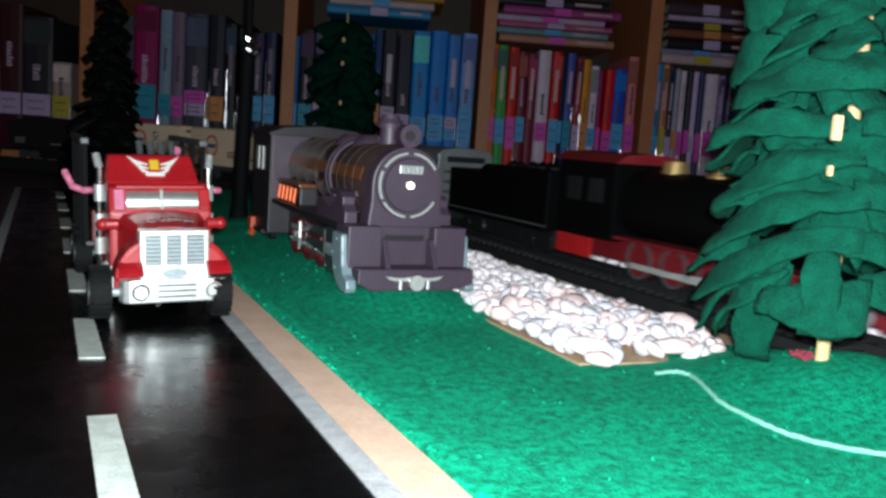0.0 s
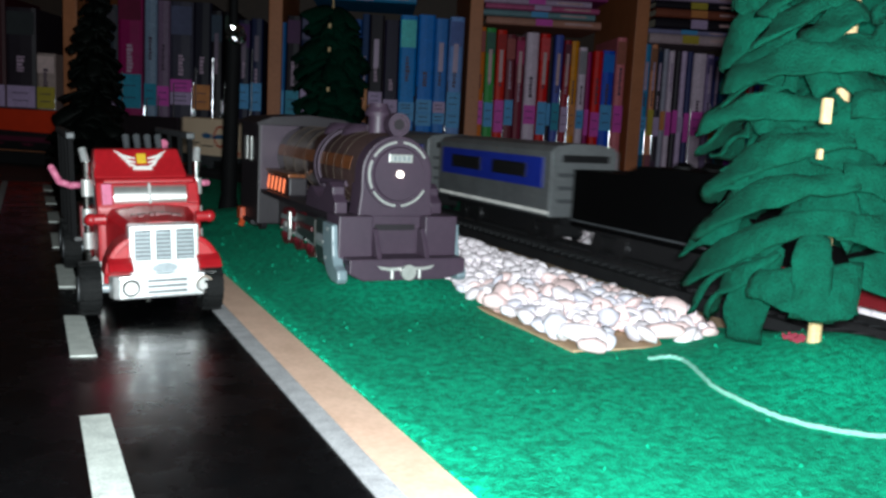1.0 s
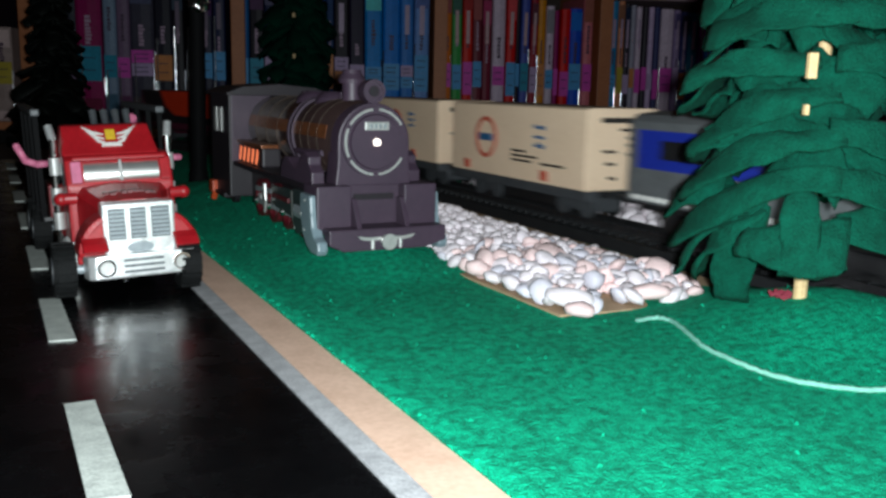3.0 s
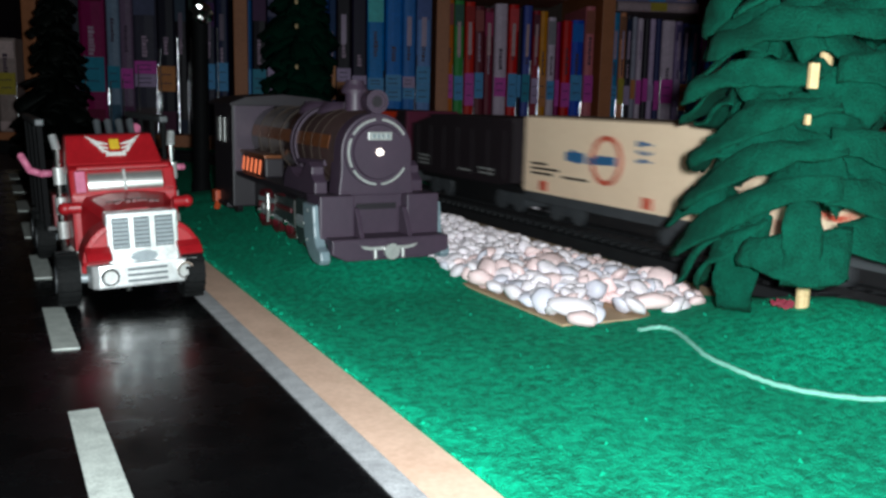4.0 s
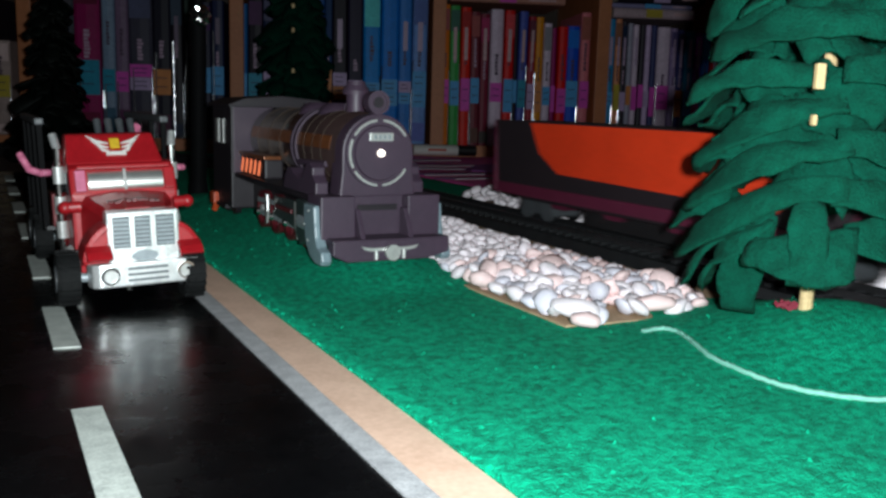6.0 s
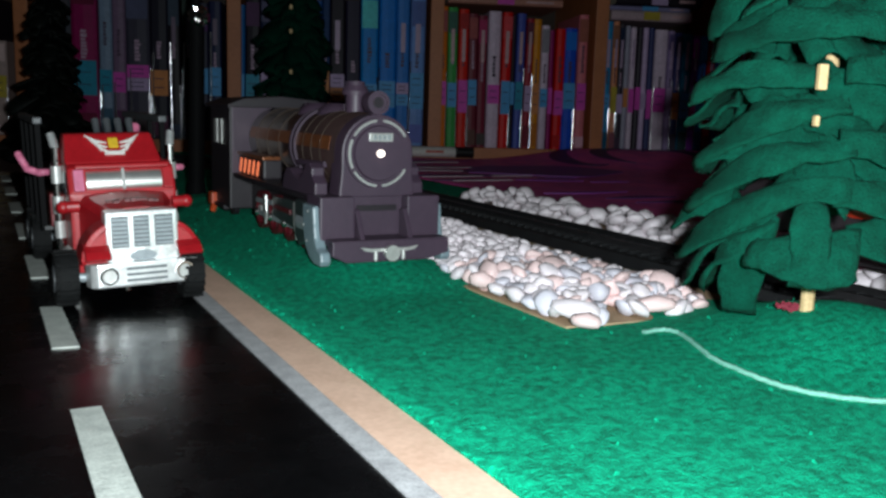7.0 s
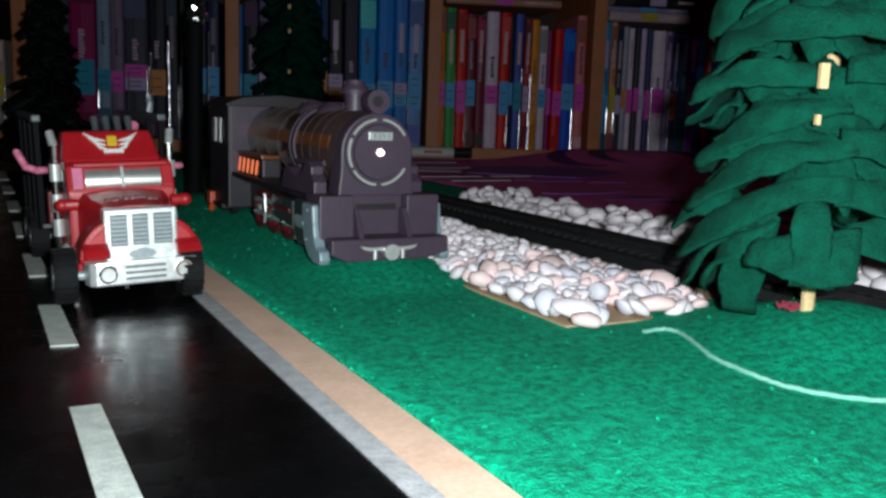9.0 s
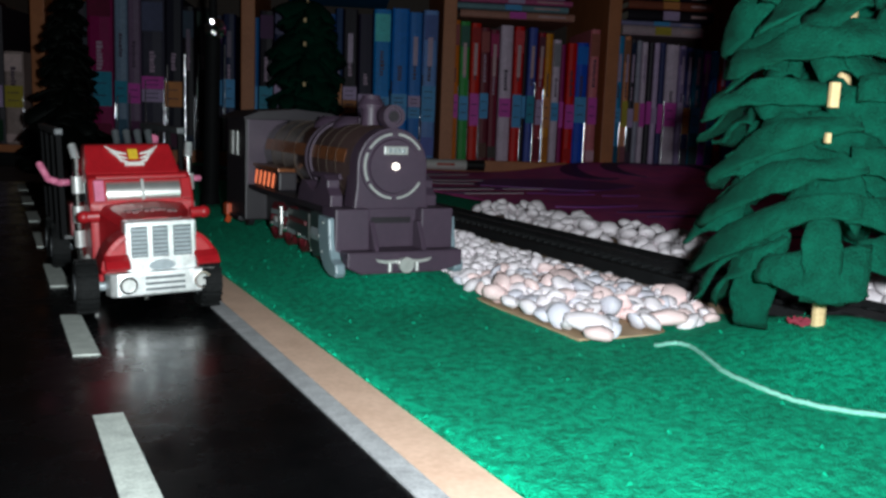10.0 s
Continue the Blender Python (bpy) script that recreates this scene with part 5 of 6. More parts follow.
            sl = Matrix.Translation((x, y * 0.0217, 0.0376)) @ Matrix.Rotation(radians(24), 4, "Y")
            part("side_lamp_bar", boxed(-0.00105, 0.00105, -0.0004, 0.0004, -0.0038, 0.0038, bevel=0.0003, m=sl), orange_glow, t, "glowing orange-red slat")
        sw = [(-0.052, 0.033), (-0.0085, 0.033), (-0.0085, 0.0385), (-0.0125, 0.0415), (-0.0125, 0.0445), (-0.0165, 0.0465), (-0.021, 0.0455), (-0.0245, 0.0425), (-0.027, 0.0395), (-0.031, 0.0388), (-0.036, 0.0402), (-0.041, 0.0425), (-0.046, 0.0425), (-0.05, 0.039)]
        part("swept_panel", prism(bmesh.new(), sw, min(y * 0.0188, y * 0.0242), max(y * 0.0188, y * 0.0242), axis="y", bevel=0.0006), plastic_plum, t)
        part("pipe", tubed((-0.02, y * 0.0155, 0.0455), (-0.05, y * 0.0172, 0.0445), 0.0013, seg=12), plastic_plum, t)
        # front step block with a slanted inner cheek
        part("step_block", boxed(-0.013, 0.0035, min(y * 0.0115, y * 0.0262), max(y * 0.0115, y * 0.0262), 0.0165, 0.0342, bevel=0.0007), plastic_plum, t)
        part("step_cheek", prism(bmesh.new(), [(0.0, 0.0165), (0.0105, 0.0165), (0.0035, 0.029), (0.0, 0.029)], min(y * 0.0095, y * 0.0115), max(y * 0.0095, y * 0.0115), axis="y", bevel=0.0003), plastic_plum, t)
        # curved guard plate outside the front wheels
        guard = [(0.001, 0.0305), (-0.0115, 0.0305), (-0.0115, 0.022), (-0.0090, 0.0145), (-0.0040, 0.0098), (0.002, 0.0078), (0.0092, 0.0078), (0.0108, 0.0098), (0.0098, 0.0132), (0.0055, 0.0145), (0.0032, 0.0175), (0.002, 0.023)]
        gp = part("guard_plate", prism(bmesh.new(), guard, min(y * 0.0241, y * 0.0284), max(y * 0.0241, y * 0.0284), axis="y", bevel=0.0009), guard_grey, t, "pale blue-grey guard plate")
        part("cylinder_cover", prism(bmesh.new(), [(-0.013, 0.0305), (-0.027, 0.0305), (-0.027, 0.016), (-0.022, 0.0115), (-0.0125, 0.0145)], min(y * 0.0215, y * 0.0266), max(y * 0.0215, y * 0.0266), axis="y", bevel=0.0007), plate_green, t, "dark green-grey cylinder cover")
        part("rear_link", prism(bmesh.new(), [(-0.0765, 0.0275), (-0.0735, 0.0275), (-0.0725, 0.0195), (-0.0745, 0.0135), (-0.0775, 0.0195)], min(y * 0.0244, y * 0.0254), max(y * 0.0244, y * 0.0254), axis="y", bevel=0.0003), silver, t, "silver valve link")
        part("gear_plate", prism(bmesh.new(), [(-0.068, 0.0275), (-0.034, 0.0285), (-0.034, 0.0165), (-0.068, 0.0185)], min(y * 0.0228, y * 0.0236), max(y * 0.0228, y * 0.0236), axis="y"), plate_green, t)
        part("red_bar", boxed(-0.064, -0.04, min(y * 0.0236, y * 0.0246), max(y * 0.0236, y * 0.0246), 0.0222, 0.0242, bevel=0.0003), wheel_maroon, t, "dark red rod")
        for x, z in ((-0.005, 0.028), (-0.010, 0.022), (-0.006, 0.016)):
            part("rivet", tubed((x, y * 0.0280, z), (x, y * 0.0287, z), 0.0006, seg=8), silver, gp)
        # wheels and rods
        for i, x in enumerate((-0.03, -0.052, -0.074, -0.096)):
            w = part("wheel", ring(bmesh.new(), (x, y * 0.0195, z0 + 0.0092), "y", 0.0082, 0.002, deep=0.0035), wheel_maroon, t, "dark red spoked wheel")
            for k in range(6):
                a = radians(k * 60 + i * 17)
                part("spoke", tubed((x, y * 0.0195, z0 + 0.0092), (x + 0.0076 * math.cos(a), y * 0.0195, z0 + 0.0092 + 0.0076 * math.sin(a)), 0.0007, seg=6), wheel_maroon, w)
            part("hub", tubed((x, y * 0.0175, z0 + 0.0092), (x, y * 0.0218, z0 + 0.0092), 0.0022, seg=14), silver, w)
        rod = part("side_rod", boxed(-0.1, -0.024, min(y * 0.0218, y * 0.0228), max(y * 0.0218, y * 0.0228), z0 + 0.0068, z0 + 0.0092, bevel=0.0003), steel_grey, t, "grey side rod")
        for x in (-0.03, -0.052, -0.074, -0.096):
            part("rod_boss", tubed((x, y * 0.0226, z0 + 0.008), (x, y * 0.0242, z0 + 0.008), 0.0019, 0.0014, seg=12), chrome, rod)
        part("valve_link", prism(bmesh.new(), [(-0.033, 0.0285), (-0.029, 0.0285), (-0.026, 0.0185), (-0.029, 0.0125), (-0.0325, 0.0185)], min(y * 0.0240, y * 0.0254), max(y * 0.0240, y * 0.0254), axis="y", bevel=0.0003), silver, t, "silver valve link")
        part("valve_bar", prism(bmesh.new(), [(-0.098, 0.0215), (-0.03, 0.0245), (-0.03, 0.0268), (-0.098, 0.0238)], min(y * 0.0222, y * 0.023), max(y * 0.0222, y * 0.023), axis="y"), steel_grey, t)
        part("cylinder", tubed((-0.0245, y * 0.0215, 0.0215), (-0.0135, y * 0.0215, 0.0215), 0.0058, seg=20), steel_grey, t)
    part("frame", boxed(-0.165, -0.008, -0.0145, 0.0145, 0.0135, 0.0312), plum_dark, t)
    part("front_panel", boxed(-0.013, -0.002, -0.0115, 0.0115, 0.0165, 0.0338, bevel=0.0004), plastic_plum, t)
    part("front_slot", boxed(-0.0022, -0.0014, -0.0088, 0.0088, 0.0278, 0.0302), plum_dark, t, "dark slot")
    part("step_shelf", boxed(-0.004, 0.0115, -0.0240, 0.0268, 0.0152, 0.0178, bevel=0.0005), plastic_plum, t)
    beam = [(-0.0240, 0.0175), (-0.0240, 0.0118), (-0.0180, z0 + 0.0002), (0.017, z0 + 0.0002), (0.0268, 0.0115), (0.0268, 0.0175)]
    part("buffer_beam", prism(bmesh.new(), beam, 0.0055, 0.0118, axis="x", bevel=0.0006), plastic_plum, t)
    em = part("wing_emblem", prism(bmesh.new(), [(-0.0125, 0.0152), (-0.011, 0.0138), (-0.008, 0.0132), (0.008, 0.0132), (0.011, 0.0138), (0.0125, 0.0152), (0.008, 0.0145), (-0.008, 0.0145)], 0.0117, 0.0126, axis="x"), silver, t, "silver winged buffer emblem")
    for y in (-0.006, 0.006):
        part("emblem_stay", tubed((0.0122, y, 0.0098), (0.0122, y, 0.0135), 0.0008, seg=8), silver, em)
    part("buffer_knob", tubed((0.0117, 0, 0.0128), (0.0155, 0, 0.0128), 0.0026, 0.0032, seg=24), silver, em, "round silver buffer")
    # cab
    cab = part("cab", boxed(-0.178, -0.136, -0.0262, 0.0262, 0.0135, 0.068, bevel=0.0008), plum_dark, t, "dark plum cab")
    part("cab_front", boxed(-0.1365, -0.1345, -0.0255, 0.0255, 0.0325, 0.0685, bevel=0.0005), plastic_plum, cab)
    roof = [(-0.0282, 0.0672), (-0.0282, 0.0685), (-0.02, 0.0718), (0, 0.0735), (0.02, 0.0718), (0.0282, 0.0685), (0.0282, 0.0672)]
    part("cab_roof", prism(bmesh.new(), roof, -0.183, -0.131, axis="x", bevel=0.0004), plum_dark, cab)
    for y in (-1, 1):
        for x in (-0.1655, -0.155):
            part("cab_window", boxed(x - 0.0032, x + 0.0032, min(y * 0.0261, y * 0.0267), max(y * 0.0261, y * 0.0267), 0.0475, 0.0605), silver, cab, "pale window")
        part("cab_step", boxed(-0.17, -0.145, min(y * 0.024, y * 0.0275), max(y * 0.024, y * 0.0275), 0.0125, 0.0145), plum_dark, cab)
    cp = part("rear_coupler", boxed(-0.1745, -0.166, -0.029, -0.0235, 0.0125, 0.0195, bevel=0.001), orange_red, t, "orange-red plastic coupling")
    part("coupler_hook", tubed((-0.17, -0.0275, z0 + 0.0002), (-0.168, -0.0265, 0.014), 0.0017, seg=12), orange_red, cp)
    for x in (-0.15, -0.166):
        for y in (-0.02, 0.02):
            part("trailing_wheel", tubed((x, y - 0.0015, z0 + 0.0055), (x, y + 0.0015, z0 + 0.0055), 0.0055, seg=20), plum_dark, t)
    return t


worn_mark = material("worn_mark", (0.12, 0.07, 0.07), 0.6, second=(0.2, 0.05, 0.05), scale=600)
guard_grey = material("guard_grey", (0.2, 0.27, 0.3), 0.4, second=(0.16, 0.22, 0.25), scale=100)
chrome_worn = material("worn_chrome", (0.84, 0.85, 0.84), 0.32, 0.7, second=(0.62, 0.63, 0.63), scale=200, bump=0.15, bump_scale=500)
screen_silver = material("screen_silver", (0.85, 0.85, 0.82), 0.3, 0.85, second=(0.6, 0.6, 0.58), scale=25, mix=0.8)
matte_black = material("matte_black", (0.004, 0.004, 0.0045), 0.7, scale=80, spec=0.08)
orange_red = material("orange_red_plastic", (0.6, 0.08, 0.02), 0.45, scale=90)
dark_leaf = material("dark_tinsel", (0.003, 0.005, 0.004), 0.6, second=(0.0015, 0.002, 0.0015), scale=200, bump=0.3, spec=0.12)


# ---- felt trees ----
def flap(bm, m, length, w0, w1, droop, thick, rng):
    """One thick cut piece of felt, bent down towards its end."""
    n, k = 6, 4
    top, low = [], []
    wave, skew = rng.uniform(-0.25, 0.25), rng.uniform(-0.25, 0.25)
    notch = rng.uniform(-0.12, 0.12)
    for i in range(n + 1):
        u = i / n
        rt, rl = [], []
        for j in range(k + 1):
            v = j / k * 2 - 1
            w = (w0 + (w1 - w0) * min(1, u * 1.6)) * (1 - 0.28 * max(0, u - 0.75) * 4 * abs(v) * (0.4 + notch))
            x = length * u * (1 + 0.10 * wave * v - 0.13 * v * v * u ** 3) + (0.0012 * rng.uniform(-1, 1) if i == n else 0)
            z = -droop * length * u ** 1.6 + 0.12 * w * wave * v - 0.35 * w * v * v * (0.3 + 0.7 * u) + 0.0008 * math.sin(7 * u + 4 * v + skew * 9)
            y = v * w + skew * length * u * u * 0.4
            rt.append(bm.verts.new(m @ Vector((x, y, z + thick / 2))))
            rl.append(bm.verts.new(m @ Vector((x, y, z - thick / 2))))
        top.append(rt)
        low.append(rl)
    for i in range(n):
        for j in range(k):
            bm.faces.new((top[i][j], top[i + 1][j], top[i + 1][j + 1], top[i][j + 1]))
            bm.faces.new((low[i][j], low[i][j + 1], low[i + 1][j + 1], low[i + 1][j]))
        bm.faces.new((top[i][0], low[i][0], low[i + 1][0], top[i + 1][0]))
        bm.faces.new((top[i][k], top[i + 1][k], low[i + 1][k], low[i][k]))
    for j in range(k):
        bm.faces.new((top[n][j], low[n][j], low[n][j + 1], top[n][j + 1]))
        bm.faces.new((top[0][j], top[0][j + 1], low[0][j + 1], low[0][j]))
    return bm


def strip(bm, path, across, half, thick, rng):
    """A long soft piece of felt along a path, with rounded edges and a slightly ragged cut end."""
    n = len(path)
    cut, ph, bulge = rng.uniform(-0.6, 0.6), rng.uniform(0, 6), rng.uniform(-0.04, 0.12)
    loops = []
    for i, (p, w) in enumerate(zip(path, across)):
        u = i / (n - 1)
        t = (path[min(i + 1, n - 1)] - path[max(i - 1, 0)]).normalized()
        w = (w - t * w.dot(t)).normalized()
        nrm = t.cross(w)
        hw = half * (0.62 + 0.38 * min(1, u * 2.2)) * (1 + 0.12 * math.sin(5 * u + ph))
        loop = []
        for k in range(12):
            a = k * math.pi / 6
            e = math.cos(a)
            off = w * (hw * math.copysign(abs(e) ** 0.45, e)) + nrm * (thick / 2 * math.sin(a) + bulge * hw * (1 - e * e))
            off += nrm * 0.0007 * math.sin(9 * u + 3 * e + ph)
            if i >= n - 2:
                off += t * (hw * cut * e * (0.5 if i == n - 2 else 1.0) + 0.0006 * rng.uniform(-1, 1))
            off += Vector((1, 1, 1)) * 0.0011 * noise.noise((p + off) * 210) + w * 0.0010 * noise.noise((p + off) * 420)
            loop.append(bm.verts.new(p + off))
        loops.append(loop)
    for a, b in zip(loops, loops[1:]):
        for k in range(12):
            bm.faces.new((a[k], a[(k + 1) % 12], b[(k + 1) % 12], b[k]))
    bm.faces.new(loops[0])
    bm.faces.new(loops[-1][::-1])
    bmesh.ops.recalc_face_normals(bm, faces=bm.faces)
    return bm


def swept_tree(place, label):
    """The near craft tree: long felt strips wound outwards and down round a stick, tier over tier."""
    rng = random.Random(23)
    t = thing("felt_tree", label, "felt tree", Matrix.Translation(place), "model trees")
    bm = bmesh.new()
    tube(bm, (0, 0, -0.004), (0.001, 0.0, 0.18), 0.0021, 0.0017, seg=10)
    tube(bm, (0.001, 0, 0.18), (0.0, 0.001, 0.3), 0.0017, 0.001, seg=10)
    part("stick", bm, twig, t, "bare wooden stick")

    def wound(a0, turn, z, r0, r1, drop, half, lean, floor_z):
        path, across = [], []
        for i in range(12):
            u = i / 11
            a = radians(a0 + turn * u)
            r = r0 + (r1 - r0) * u ** 0.8
            out = Vector((math.cos(a), math.sin(a), 0))
            path.append(out * r + Vector((0, 0, max(floor_z, z - drop * u ** 1.6 + 0.0012 * math.sin(u * 5 + a0)))))
            across.append(Vector((0, 0, -1)) * math.cos(radians(lean)) + out * math.sin(radians(lean)))
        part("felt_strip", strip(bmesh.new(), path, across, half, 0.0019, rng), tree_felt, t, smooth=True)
    z = 0.034
    while z < 0.285:
        f = (z - 0.03) / 0.27
        r = 0.0405 * (1 - f) ** 0.95 + 0.002
        for i in range(9):
            a0 = i * 40 + rng.uniform(-18, 18)
            off = (a0 + 120 + 180) % 360 - 180
            side = -1 if off < 0 else 1
            if z < 0.04 and abs(off) < 70:
                continue
            near = 0.86 if abs(off) < 60 and z < 0.09 else 1.0
            wound(a0 - side * 24, side * rng.uniform(20, 50), z + rng.uniform(-0.003, 0.003), r * 0.66 * near, r * near * rng.uniform(0.84, 1.06), min(r * rng.uniform(0.14, 0.46), max(0.002, z - 0.026)),
                  (0.0052 + 0.0036 * rng.random()) * (0.6 + 0.4 * (1 - f)), rng.uniform(10, 50), 0.020)
        z += 0.0092 * rng.uniform(0.85, 1.15)
    # the long loose strips on the open side: (sideways, up, outwards) in millimetres, and half the width
    aside, ahead = Vector((0.866, -0.5, 0)), Vector((-0.5, -0.866, 0))
    for pts, half, hang in ((((8, 84, 36), (-8, 83, 38), (-20, 81, 32), (-31, 78, 20)), 5.2, False), (((-2, 84, 37), (12, 83, 36), (24, 80, 28), (34, 77, 12)), 5.5, False),
                            (((0, 72, 30), (-14, 71, 34), (-25, 68.5, 31), (-35, 66, 26)), 4.2, False), (((6, 63, 35), (-8, 61, 36), (-22, 54, 31), (-34, 46, 19)), 4.6, False),
                            (((4, 72, 33), (16, 71, 33), (28, 67, 24), (36, 63, 10)), 6.0, False), (((8, 52, 38), (-8, 50, 38), (-22, 43, 31), (-35, 33, 18)), 4.6, False),
                            (((4, 53, 38), (18, 51, 34), (30, 47, 22), (38, 43, 8)), 6.5, False), (((8, 41, 39), (-8, 40, 39), (-23, 31, 33), (-35.5, 20, 19)), 5.4, False),
                            (((4, 40, 39), (18, 38, 36), (31, 34, 24), (40, 30, 8)), 6.8, False), (((-16, 21.5, 38), (-8, 22.5, 42), (2, 23, 43), (11, 23.5, 41)), 7.0, False),
                            (((-1, 37, 38), (-1, 31, 42), (0, 24, 44), (0, 15, 43.5)), 5.6, True), (((8, 27, 38), (18, 27.5, 35), (30, 27, 24), (38, 26, 10)), 7.4, False),
                            (((-14, 34, 30), (-22, 27, 29), (-28, 19, 24), (-34, 11, 20)), 4.4, False), (((-12, 32, 22), (-15, 21, 20), (-18, 11, 17), (-19, 1, 15)), 5.8, True),
                            (((-10, 31, 36), (-18, 25, 34), (-25, 17, 29), (-28, 9, 26)), 3.4, False)):
        path, across = [], []
        ctl = [aside * h * 0.001 + ahead * o * 0.001 + Vector((0, 0, u * 0.001)) for h, u, o in pts]
        for i in range(13):
            u = i / 12
            p = ctl[0] * (1 - u) ** 3 + ctl[1] * 3 * u * (1 - u) ** 2 + ctl[2] * 3 * u * u * (1 - u) + ctl[3] * u ** 3
            out = Vector((p.x, p.y, 0)).normalized()
            path.append(p + out * 0.002 * math.sin(u * 3.1) + Vector((0, 0, 0.0008 * math.sin(u * 7 + half))))
            across.append(aside if hang else Vector((0, 0, -0.86)) + out * 0.5)
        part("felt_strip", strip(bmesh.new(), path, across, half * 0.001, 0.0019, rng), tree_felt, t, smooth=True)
    return t


def felt_tree(place, z_low, height, radius, seed, label, mat=None, step=0.0085, cat="felt tree", count=9, taper=0.9, slim=(0.2, 0.32), wood=None):
    """A craft tree: cut felt flaps stacked round a wooden stick."""
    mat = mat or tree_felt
    rng = random.Random(seed)
    t = thing("felt_tree", label, cat, Matrix.Translation(place), "model trees")
    bm = bmesh.new()
    tube(bm, (0, 0, -0.004), (0.001, 0.0, height * 0.6), 0.0021, 0.0017, seg=10)
    tube(bm, (0.001, 0, height * 0.6), (0.0, 0.001, height), 0.0017, 0.001, seg=10)
    part("stick", bm, wood or twig, t, "" if wood else "bare wooden stick")
    rest, made = bmesh.new(), 0
    z = z_low
    while z < height - 0.006:
        f = (z - z_low) / (height - z_low)
        r = radius * (1 - f) ** taper * rng.uniform(0.84, 1.12) + 0.003
        spin = rng.uniform(0, 360)
        for i in range(count):
            a = spin + i * 360 / count + rng.uniform(-16, 16)
            room_below = max(0.0, z - 0.013) / r
            m = pose(0, 0, z + rng.uniform(-0.002, 0.003), 0, min(rng.uniform(-8, 16), 60 * room_below - 14), a) @ pose(0.0015, 0, 0, rng.uniform(-34, 34), 0, 0)
            w = r * rng.uniform(*slim) + 0.0015
            b = bmesh.new() if made < 290 else rest
            flap(b, m, r * rng.uniform(0.75, 1.12), w * 0.55, w, min(rng.uniform(0.25, 0.7), 0.55 * room_below), 0.0022, rng)
            if b is not rest:
                bmesh.ops.recalc_face_normals(b, faces=b.faces)
                part("felt_flap", b, mat, t, smooth=True)
            made += 1
        z += step * rng.uniform(0.85, 1.15)
    if rest.faces:
        bmesh.ops.recalc_face_normals(rest, faces=rest.faces)
        part("felt_crown", rest, mat, t, smooth=True)["kind"] = "stuff"
    else:
        rest.free()
    return t


def trees():
    base = Vector((0.1430, 0.3125, 0.0118))
    t = swept_tree(base, "bright green felt craft tree on a bare wooden stick")
    # pegs of the stick that show between the flaps
    for x, y, z, h, w in ((-0.0217, -0.0340, 0.0695, 0.0066, 0.0012), (-0.0224, -0.0343, 0.0583, 0.0028, 0.0006)):
        part("wood_peg", boxed(x - w, x + w, y - 0.001, y + 0.001, z - h / 2, z + h / 2, bevel=0.0004), twig, t, "pale wooden peg between the flaps")
    rng = random.Random(4)
    sc = thing("red_scrap", "small dark red scrap of felt at the tree's foot", "scrap", Matrix.Translation(base + Vector((-0.006, -0.006, 0.0022))))
    part("scrap", flap(bmesh.new(), pose(0, 0, 0, 0, -8, 160), 0.006, 0.0014, 0.0018, 0.1, 0.001, rng), material("scrap_red", (0.2, 0.012, 0.03), 0.8, scale=200), sc)
    rear = felt_tree(Vector((-0.055, 1.12, -0.004)), 0.04, 0.215, 0.044, 31, "green felt craft tree before the bookshelf, its dimness put into the colour", mat=dim_far_felt, step=0.012, taper=0.12)
    for z in (0.108, 0.152, 0.178):
        part("wood_peg", boxed(-0.0016, 0.0016, -0.0535, -0.0515, z - 0.0024, z + 0.0024, bevel=0.0006), twig, rear, "pale wooden peg")
    felt_tree(Vector((-0.268, 0.93, -0.004)), 0.02, 0.23, 0.042, 77, "nearly black artificial tree with a few shiny glints", mat=dark_leaf, step=0.012, wood=dark_leaf, cat="artificial tree")


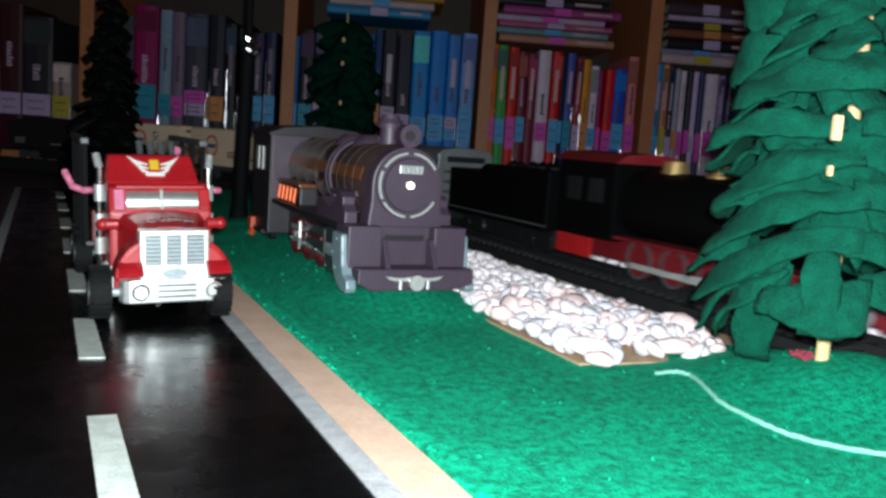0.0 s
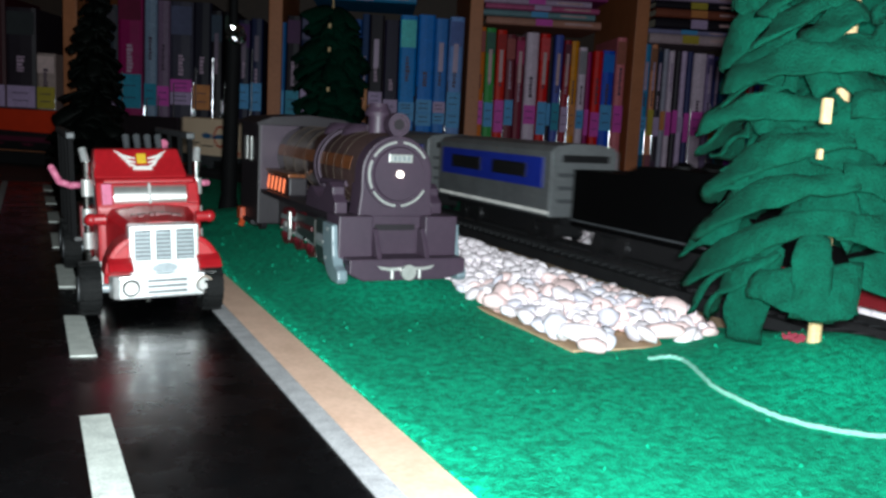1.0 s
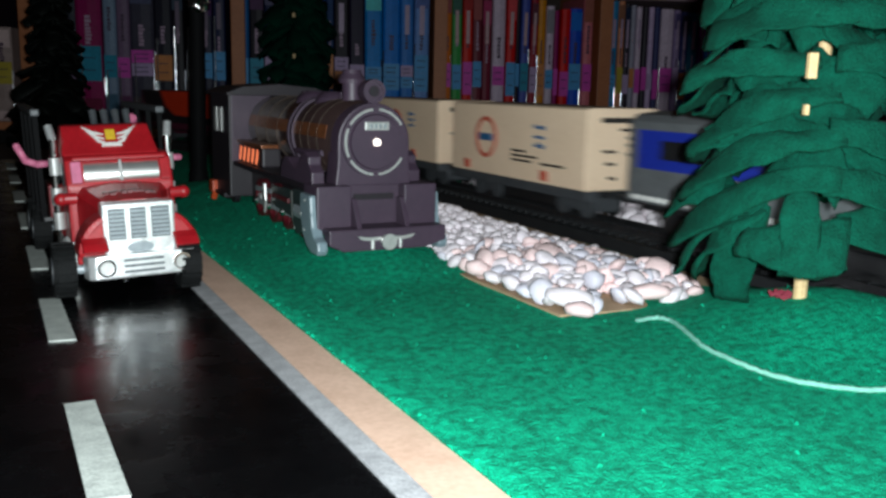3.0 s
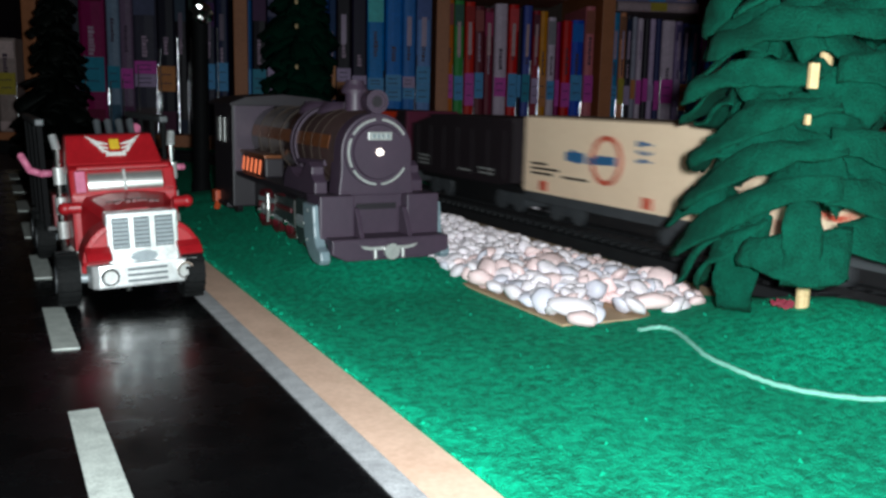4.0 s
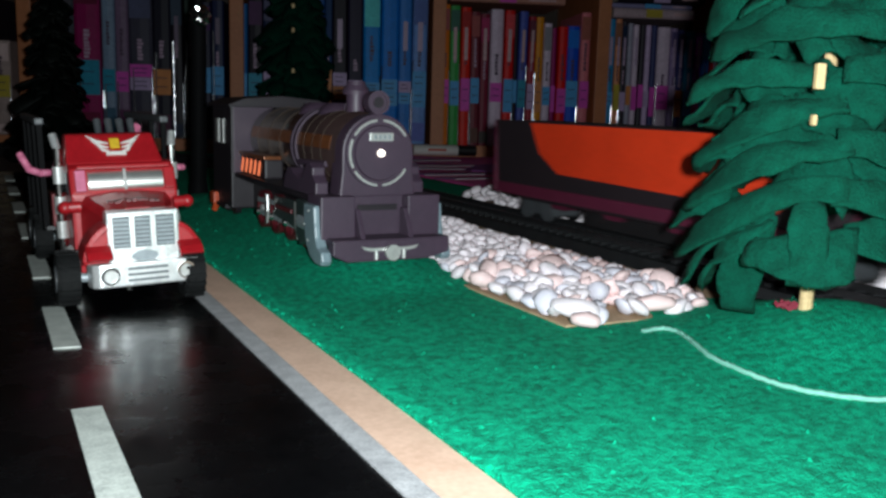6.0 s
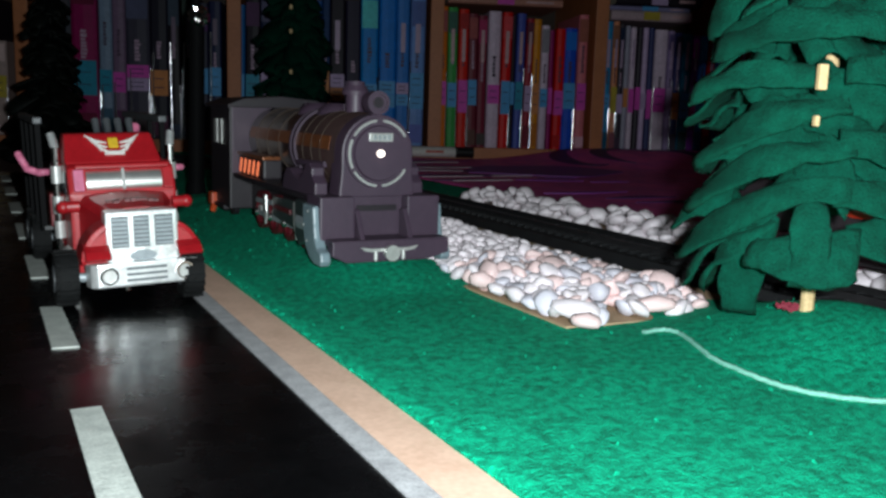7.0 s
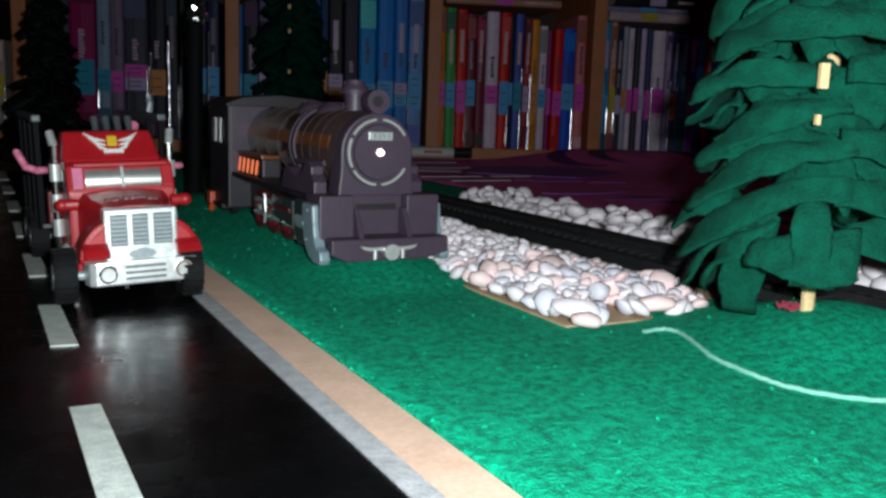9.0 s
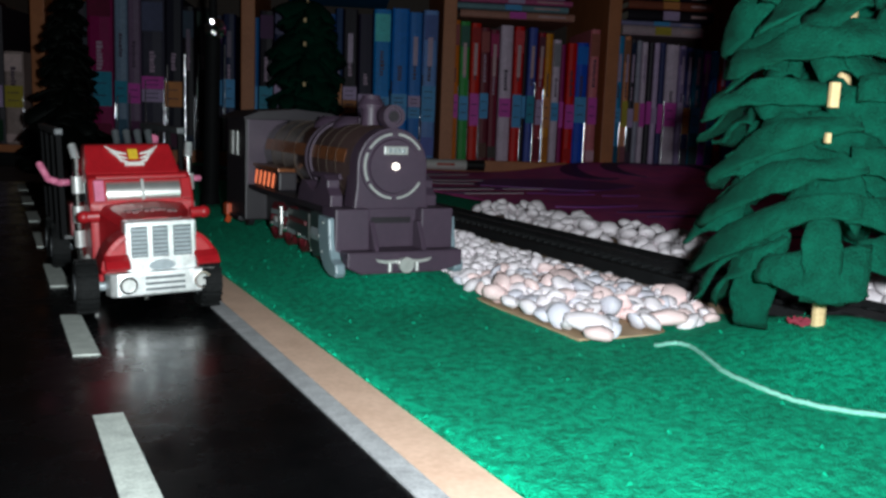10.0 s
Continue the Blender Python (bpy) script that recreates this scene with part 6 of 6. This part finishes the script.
# ---- small things ----
def small_things():
    # the pale string lying over the felt
    pts = [(0.0937, 0.32), (0.0998, 0.3216), (0.1023, 0.3198), (0.1041, 0.316), (0.1041, 0.3081), (0.1037, 0.2979), (0.1039, 0.2896), (0.1076, 0.2771), (0.1105, 0.2719), (0.1136, 0.2672), (0.1215, 0.2595), (0.1326, 0.2536), (0.155, 0.252), (0.18, 0.256)]
    fine = []
    for i in range(len(pts) - 1):
        p0, p1, p2, p3 = (Vector(pts[max(0, min(len(pts) - 1, k))]) for k in (i - 1, i, i + 1, i + 2))
        for k in range(8):
            u = k / 8
            fine.append(0.5 * ((2 * p1) + (p2 - p0) * u + (2 * p0 - 5 * p1 + 4 * p2 - p3) * u * u + (3 * p1 - p0 - 3 * p2 + p3) * u ** 3))
    bm = bmesh.new()
    prev = None
    for k, p in enumerate(fine):
        s, v = ALONG.x * p.x + ALONG.y * p.y, ACROSS.x * p.x + ACROSS.y * p.y
        c = Vector((p.x, p.y, hump(s, v) + 0.0017))
        nxt = fine[min(k + 1, len(fine) - 1)] - fine[max(k - 1, 0)]
        side = Vector((-nxt.y, nxt.x, 0)).normalized()
        loop = []
        for q in range(6):
            a = q * math.pi / 3 + k * 0.5
            rr = 0.00078 * (1 + 0.2 * math.sin(k * 1.7 + q))
            loop.append(bm.verts.new(c + side * math.cos(a) * rr + Vector((0, 0, math.sin(a) * rr))))
        if prev:
            for q in range(6):
                bm.faces.new((prev[q], prev[(q + 1) % 6], loop[(q + 1) % 6], loop[q]))
        prev = loop
    bmesh.ops.recalc_face_normals(bm, faces=bm.faces)
    st = part("string", bm, string_mat, smooth=True)
    tagged(st, "pale mint woollen string lying on green felt", "string")
    # black post beside the parked engine
    post = thing("black_post", "slim black post with a crumpled chrome lump added for its glint", "post", Matrix.Translation((-0.102, 0.70, 0.006)))
    part("shaft", tubed((0, 0, -0.006), (0.002, 0, 0.118), 0.0058, 0.0052, seg=20), matte_black, post)
    part("foot", tubed((0, 0, -0.004), (0, 0, 0.006), 0.0075, 0.0062, seg=24), matte_black, post)
    part("upper_rod", tubed((0.002, 0, 0.118), (0.001, 0, 0.24), 0.0028, seg=14), matte_black, post)
    # chrome lump added to give the post its glint
    bm = bmesh.new()
    bmesh.ops.create_icosphere(bm, subdivisions=3, radius=0.0068)
    for v in bm.verts:
        v.co *= 1 + 0.45 * noise.noise(v.co * 420)
        v.co += Vector((0.004, -0.003, 0.121))
    part("glint_lump", bm, chrome, post, "crumpled chrome lump added for a glint", smooth=False)
    # white marker before the shelf
    mk = thing("marker_pen", "white marker pen with a red printed bar", "marker", Matrix.Translation((0.098, 1.275, 0.0015)) @ pose(0, 0, 0, 0, 0, 3))
    part("barrel", tubed((0, 0, 0.0075), (0.062, 0, 0.0075), 0.0072, seg=24), white_paint, mk)
    part("cap", tubed((0.062, 0, 0.0075), (0.088, 0, 0.0075), 0.0076, seg=24), black_plastic, mk, "black cap")
    part("print_bar", boxed(0.02, 0.045, -0.0078, -0.0068, 0.0065, 0.0098), ink_red, mk)


room()
ground()
track()
shelf()
books()
train()
toy_truck()
parked_engine()
trees()
small_things()
pebbles()
motions()
